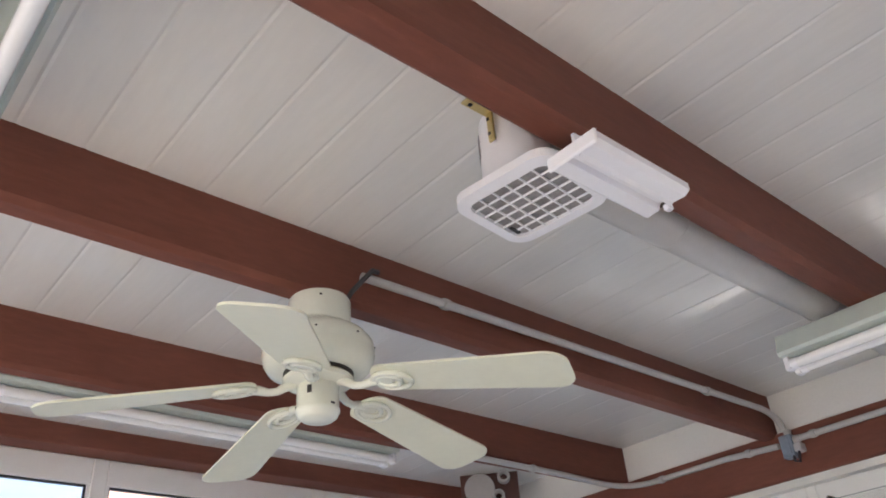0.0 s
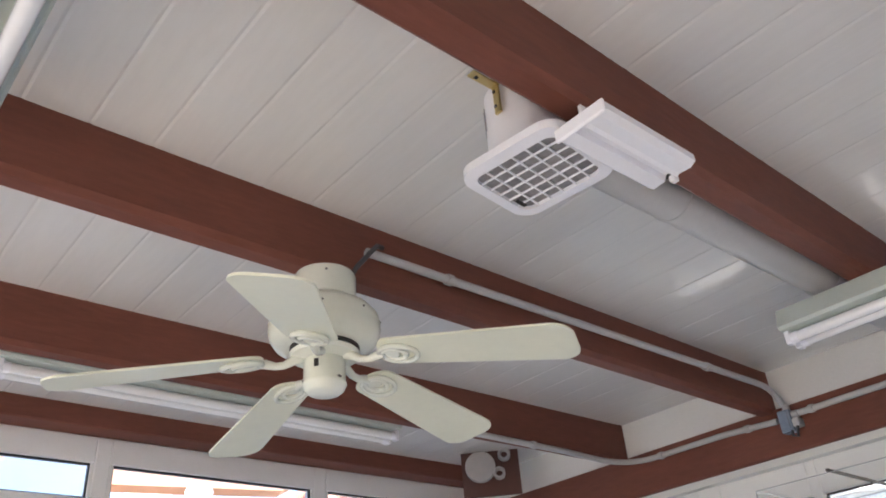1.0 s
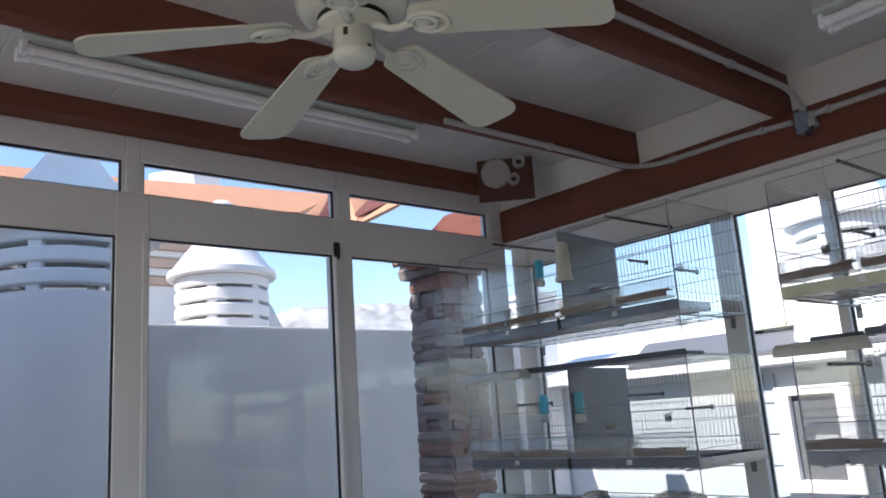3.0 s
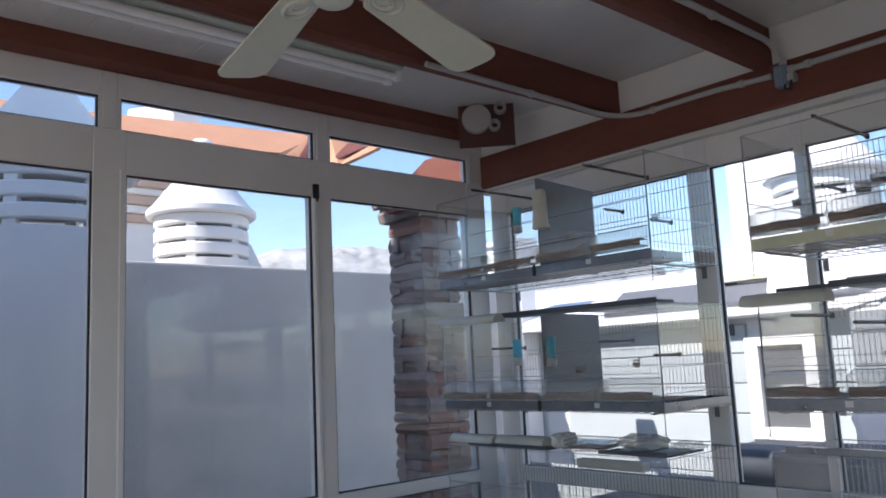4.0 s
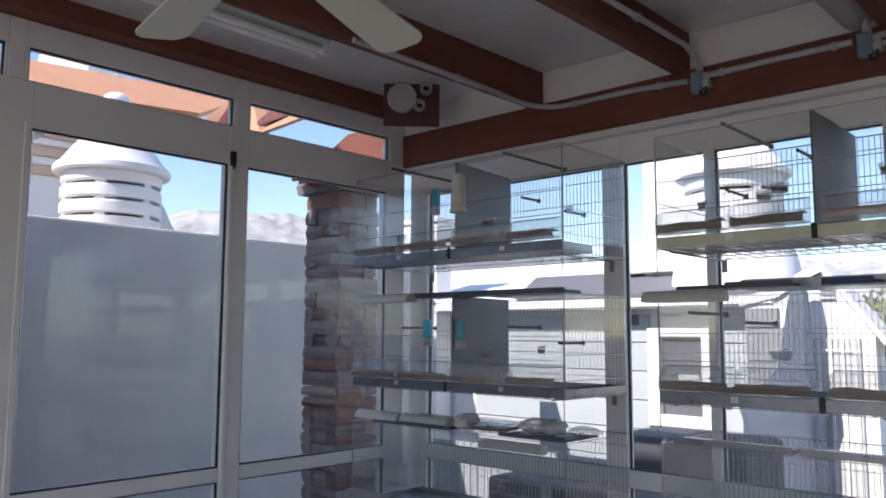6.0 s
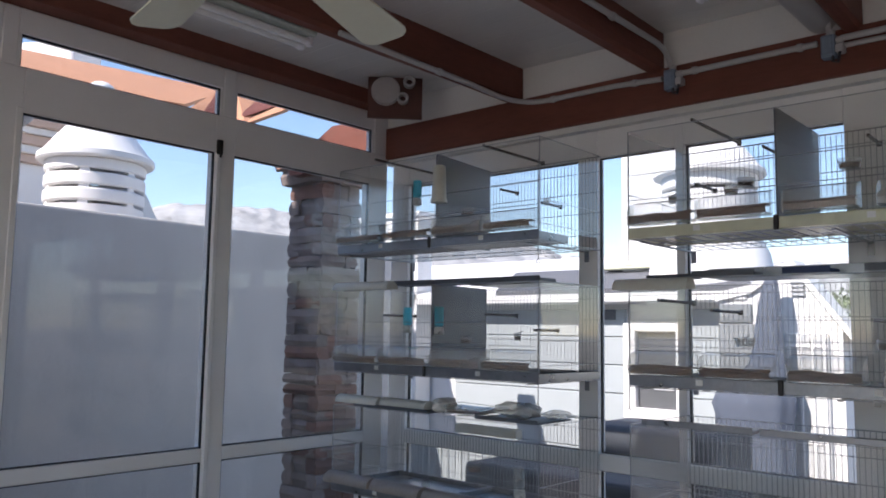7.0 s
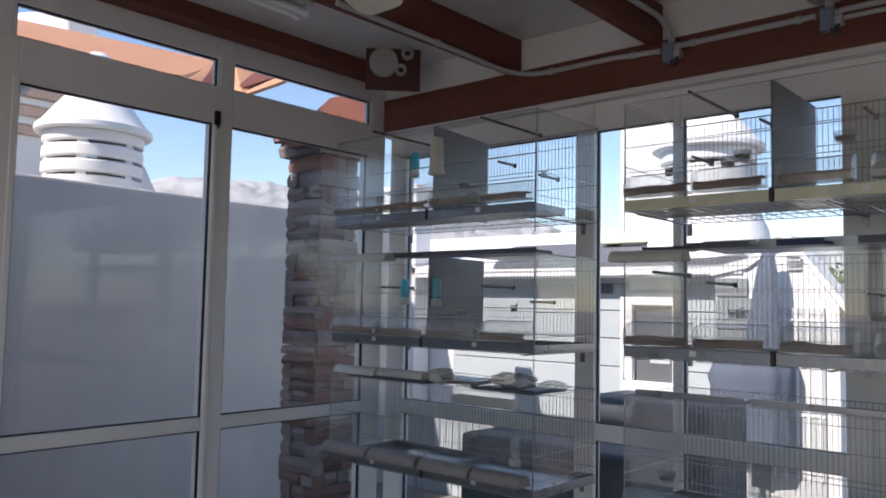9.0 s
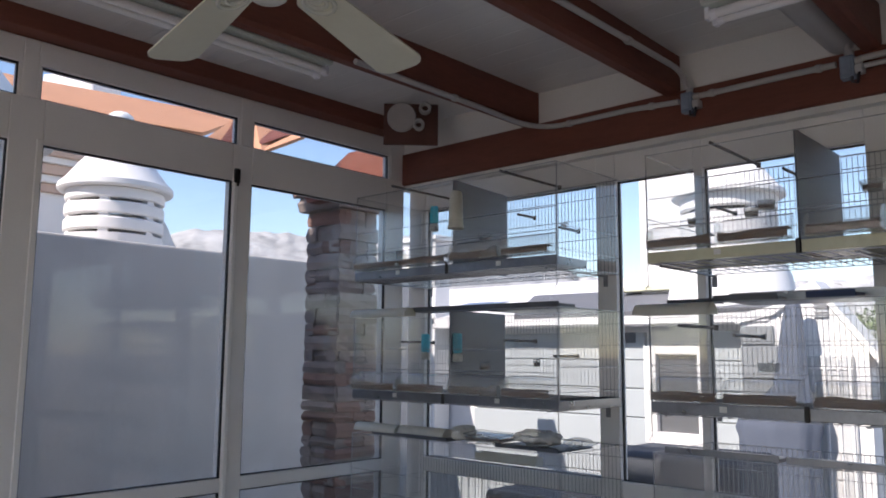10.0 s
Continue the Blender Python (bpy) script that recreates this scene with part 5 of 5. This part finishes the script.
    part("glazing_bar", box(-0.29 + ox, -0.265 + ox, 4.24, 4.261, 0.85, 1.56, 0.003), M_PANEDARK, w)
    for k in range(6):
        part("board", box(-0.25, 0.015, 4.235, 4.282, 0.16 + k * 0.27, 0.422 + k * 0.27, 0.006), M_SIDING, wall)
    part("vent", box(-1.26, -1.01, 4.225, 4.236, 1.67, 1.77, 0.003), M_DIV, n, "dark vent under the eave")
    pier = thing("wall_pier", (-3.75, 4.1, -0.1), "tall white rendered wall pier in the sun", "wall pier")
    part("shaft", box(-4.05, -3.42, 3.98, 4.24, -0.1, 2.86, 0.012), M_STUCCO, pier)
    part("coping", box(-4.09, -3.38, 3.94, 4.27, 2.86, 2.92, 0.01), M_STUCCO, pier)
    # form added for the bluish shade on the shed, bent to fit the camera's view
    pr = thing("shade_form", (0.455, 3.8, -0.1), "blue-grey form added for the bluish shade on the shed", "parasol")
    bm = lathe([(0.0, 2.03), (0.045, 2.01), (0.085, 1.80), (0.112, 1.50), (0.13, 1.32), (0.20, 1.21), (0.29, 1.09), (0.315, 0.98), (0.29, 0.90), (0.29, 0.35), (0.0, 0.35)], 40, (0.455, 3.8, 0))
    for v in bm.verts:
        u = v.co - Vector((0.455, 3.8, 0))
        a = math.atan2(u.y, u.x)
        q = 1 + 0.05 * math.sin(8 * a + v.co.z * 2) + 0.03 * noise.noise(Vector((a * 2, v.co.z * 3, 4)))
        v.co.x, v.co.y = 0.455 + 1.045 * u.x * q + 0.11 * min(1, max(0, (v.co.z - 1.05) / 0.2)) + 0.07 * max(0, v.co.z - 1.2), 3.8 + u.y * q * 0.45
    part("cover", bm, M_SHADEBLUE, pr, smooth=True)
    part("pole", sweep([(0.455, 3.8, -0.05), (0.455, 3.8, 0.4)], 0.024, 14), M_GREYPANEL, pr, smooth=True)
    part("base_plate", lathe([(0, -0.1), (0.15, -0.1), (0.15, -0.06), (0.05, -0.04), (0, -0.04)], 32, (0.455, 3.8, 0)), M_GREYPANEL, pr, smooth=True)
    # gabled porch
    g = thing("gabled_shed", (0.8, 4.3, -0.1), "small white gabled shed with a louvred vent", "shed")
    apx, apz = 0.64, 2.06
    bm = bmesh.new()
    out = [(0.02, -0.1), (1.0, -0.1), (1.0, 1.58), (apx, apz), (0.46, 2.0), (0.30, 1.90), (0.02, 1.83)]
    fa = [bm.verts.new((x, 4.0, zz)) for x, zz in out]
    ba = [bm.verts.new((x, 4.24, zz)) for x, zz in out]
    bm.faces.new(fa)
    bm.faces.new(ba[::-1])
    for k in range(len(out)):
        bm.faces.new((fa[k], ba[k], ba[(k + 1) % len(out)], fa[(k + 1) % len(out)]))
    bmesh.ops.recalc_face_normals(bm, faces=bm.faces)
    part("wall", bm, M_STUCCO, g)
    for p, q in (((-0.01, 1.82), (0.30, 1.885)), ((0.30, 1.885), (0.47, 2.0)), ((0.47, 2.0), (apx, apz + 0.02)), ((1.09, 1.48), (apx, apz + 0.02))):
        bm = bmesh.new()
        ring = []
        for y in (3.965, 4.27):
            for (x, zz) in (p, q):
                ring.append(bm.verts.new((x, y, zz)))
                ring.append(bm.verts.new((x, y, zz + 0.075)))
        for f in ((0, 1, 3, 2), (4, 6, 7, 5), (0, 2, 6, 4), (1, 5, 7, 3), (0, 4, 5, 1), (2, 3, 7, 6)):
            bm.faces.new([ring[i] for i in f])
        bmesh.ops.recalc_face_normals(bm, faces=bm.faces)
        part("roof_slope", bm, M_STUCCO, g)
    for k in range(4):
        part("louvre", box(apx - 0.02, apx + 0.09, 3.975, 4.0, 1.86 + k * 0.035, 1.88 + k * 0.035, 0.003), M_GREYPANEL, g)
    for k in range(6):
        part("board", box(0.025, 0.47, 3.975, 4.0, 0.02 + k * 0.27, 0.282 + k * 0.27, 0.006), M_SHEDBOARD, g)
    part("board", box(0.025, 0.30, 3.975, 4.0, 1.645, 1.80, 0.006), M_SHEDBOARD, g)
    dr = part("door", box(0.50, 0.90, 3.97, 3.999, -0.1, 1.56, 0.006), M_GREYPANEL, g)
    for x in (0.50, 0.59, 0.68, 0.77, 0.86):
        part("glazing_bar", box(x, x + 0.022, 3.955, 3.97, 0.2, 1.54, 0.003), M_STUCCO, dr)
    for z in (0.7, 1.1, 1.45):
        part("glazing_bar", box(0.50, 0.90, 3.957, 3.972, z, z + 0.022, 0.003), M_STUCCO, dr)
    g.location.x += 0.09
    # plain rendered tower and its ledge
    t = thing("stair_tower", (-0.9, 5.2, 1.9), "plain white rendered stair tower with a cream ledge", "tower")
    part("wall", box(-1.36, -0.42, 5.0, 5.6, 1.9, 4.47, 0.015), M_STUCCO, t)
    part("ledge", box(-1.57, -0.24, 4.9, 5.64, 2.22, 2.28, 0.01), M_CREAM, t)
    chimney(-0.225, 4.64, 2.87, 0.44, 0.135, 0.038, "white rendered round chimney with a conical cap", 1, foot=1.98)
    chimney(-3.05, 0.015, 2.40, 0.352, 0.09, 0.026, "white rendered round chimney with a slotted head and conical cap", 3)
    bt = thing("wall_buttress", (-3.25, 0.40, -0.1), "white rendered buttress curving down behind the terrace wall", "buttress")
    bm = bmesh.new()
    out = [(0.30, -0.1), (0.76, -0.1), (0.76, 2.36), (0.72, 2.39), (0.66, 2.45), (0.61, 2.55), (0.57, 2.62), (0.30, 2.66)]
    fa = [bm.verts.new((-3.32, y, z)) for y, z in out]
    ba = [bm.verts.new((-3.55, y, z)) for y, z in out]
    bm.faces.new(fa)
    bm.faces.new(ba[::-1])
    for k in range(len(out)):
        bm.faces.new((fa[k], ba[k], ba[(k + 1) % len(out)], fa[(k + 1) % len(out)]))
    bmesh.ops.recalc_face_normals(bm, faces=bm.faces)
    part("body", bm, M_STUCCO, bt)
    chimney(-2.03, -1.385, 2.352, 0.43, 0.084, 0.034, "tall white rendered round chimney shaded by an unseen block", 3)
    # the darker beam colour stands in for shade on this terracotta beam
    eb = thing("eave_beam", (-0.4, 0.2, 2.45), "eave beam with a slanted tail, toned red-brown for shade", "beam", "eave beams")
    bm = bmesh.new()
    out = [(-0.062, 2.42), (-0.062, 2.652), (-0.50, 2.66), (-0.90, 2.47), (-0.86, 2.42)]
    fa = [bm.verts.new((x, 0.15, z)) for x, z in out]
    ba = [bm.verts.new((x, 0.239, z)) for x, z in out]
    bm.faces.new(fa)
    bm.faces.new(ba[::-1])
    for k in range(5):
        bm.faces.new((fa[k], ba[k], ba[(k + 1) % 5], fa[(k + 1) % 5]))
    bmesh.ops.recalc_face_normals(bm, faces=bm.faces)
    part("body", bm, M_BEAM, eb)


def hills():
    """A far ridge of rock paled for haze, and the ground out to it."""
    tagged(part("ground", box(-3000, 3000, -3000, 3000, -6.2, -6.0), M_GROUND), "dry earth plain below the terrace", "ground", kind="structure")
    bm = bmesh.new()
    n, rows = 560, 44
    grid = []
    for i in range(n + 1):
        a = radians(70 + 110 * i / n)
        col = []
        for j in range(rows + 1):
            u = j / rows
            rr = 1500 - 500 * u + 60 * noise.noise(Vector((a * 6, u * 3, 0)))
            top = 140 + 80 * min(1, max(0, (a - 2.1) / 0.25)) + 20 * noise.noise(Vector((a * 5, 0, 1))) + 12 * noise.noise(Vector((a * 17, 0, 3))) + 4 * noise.noise(Vector((a * 60, 0, 8)))
            crag = 1 - 2 * abs(noise.noise(Vector((a * 40, u * 9, 5))))
            fine = 1 - 2 * abs(noise.noise(Vector((a * 130, u * 26, 9))))
            h = (1 - u) * (top + 3 * fine) + (u * (1 - u) * 4) * (7 * crag + 3 * fine)
            rr += 14 * crag + 6 * fine
            col.append(bm.verts.new((rr * math.cos(a), rr * math.sin(a), h - 8 * u)))
        grid.append(col)
    for i in range(n):
        for j in range(rows):
            bm.faces.new((grid[i][j], grid[i + 1][j], grid[i + 1][j + 1], grid[i][j + 1]))
    bmesh.ops.recalc_face_normals(bm, faces=bm.faces)
    tagged(part("backdrop", bm, M_ROCK, smooth=True), "rocky mountain ridge with haze put into its colour", "mountain", kind="structure")


def dark_box():
    """Made-up dark blocks for the dark area low outside the rear windows."""
    b = thing("dark_block", (0.6, 0.9, -0.1), "low dark slate-blue block added for a dark area outside", "chest")
    part("cover", box(0.06, 1.08, 0.66, 1.15, -0.098, 0.84, 0.03, seg=3), M_DARKSLATE, b)
    b2 = thing("dark_block", (0.5, 2.2, -0.1), "waist-high slate-blue block added for a dark area outside", "chest")
    part("cover", box(0.04, 0.94, 1.9, 2.5, -0.098, 0.95, 0.05, seg=4), M_DARKSLATE, b2)
    part("hem", box(0.03, 0.95, 1.89, 2.51, 0.0, 0.03, 0.006), M_DARKSLATE, b2)
    for x in (0.32, 0.58, 0.84):
        part("seam", box(x - 0.004, x + 0.004, 0.655, 0.662, 0.0, 0.80, 0.001), M_RUBBER, b)


def lattice():
    """White slatted screen at the foot of the cottage."""
    f = thing("slatted_screen", (-1.4, 2.6, -0.1), "pale grey slatted garden screen", "screen")
    # rails and slats take the shade tone to dim them
    for z in (0.05, 0.36, 0.60):
        part("rail", box(-2.6, -0.35, 2.62, 2.65, z, z + 0.045, 0.004), M_SIDING, f)
    x = -2.58
    me = None
    while x < -0.37:
        if me is None:
            q = part("slat", box(-0.034, 0.034, 2.60, 2.62, -0.1, 0.66, 0.004), M_SIDING, f)
            me = q.data
            base = q.location.x
        else:
            q = new("slat", me)
            q.parent = f
        q.location.x = x
        x += 0.075


def bush():
    b = thing("bush", (0.90, 5.0, -0.1), "small green leafy tree behind the shed", "tree")
    part("trunk", sweep([(0.90, 5.0, -0.1), (0.92, 5.02, 0.8), (0.88, 5.0, 1.4), (0.93, 4.98, 1.75)], [0.05, 0.04, 0.03, 0.012], 8), M_PERCH, b, smooth=True)
    rnd = random.Random(9)
    bm = bmesh.new()
    for k in range(900):
        a, u = rnd.uniform(0, 2 * math.pi), rnd.random() ** 0.5
        c = Vector((0.90 + 0.30 * u * math.cos(a), 5.0 + 0.26 * u * math.sin(a), 1.68 + rnd.uniform(-0.4, 0.36) * (1 - 0.5 * u)))
        m = Matrix.Translation(c) @ Euler((rnd.uniform(0, 6), rnd.uniform(0, 6), rnd.uniform(0, 6))).to_matrix().to_4x4()
        s = rnd.uniform(0.02, 0.04)
        q = [m @ Vector(p) for p in ((-s, 0, 0), (0, -s * 0.4, 0.004), (s, 0, 0), (0, s * 0.4, 0.004))]
        bm.faces.new([bm.verts.new(p) for p in q])
    part("crown", bm, M_LEAF, b)


def terrace():
    tagged(part("terrace_slab", box(-14, 9, -12, 12, -6.0, -0.16), M_STUCCO), "white rendered base under the terrace", "ground", kind="structure")
    slab = tagged(part("terrace_paving", box(-14, 9, -12, 12, -0.158, -0.11), M_MORTAR), "pale tiled roof terrace", "pavement", kind="structure")
    me = None
    for i in range(14):
        for j in range(14):
            if me is None:
                t = part("paving_tile", box(-0.246, 0.246, -0.246, 0.246, -0.112, -0.1, 0.003), M_TILEFLOOR, slab)
                me = t.data
            else:
                t = new("paving_tile", me)
                t.parent = slab
            x, y = (-0.32 - i * 0.5, 3.6 - j * 0.5) if i < 5 else (-2.0 + (i - 5) * 0.5, 0.51 + j * 0.25)
            if i >= 5:
                y = 0.51 + j * 0.5
                if x < -0.1 and y < 3.7:
                    y += 3.6
            t.location = (x, y, 0)
    # unseen block behind the camera, added to shade chimney and pillar
    bm = box(-3.3, -0.35, -8.5, -4.3, -0.1, 6.2)
    box(-2.22, -1.92, -5.2, -4.31, 6.15, 6.9, bm=bm)
    tagged(part("house_wall", bm, M_STUCCO), "unseen white block added to shade the terrace", "wall", kind="structure")


parapet()
pergola()
neighbours()
bush()
dark_box()
lattice()
hills()
stone_pillar()
terrace()
build_floor()
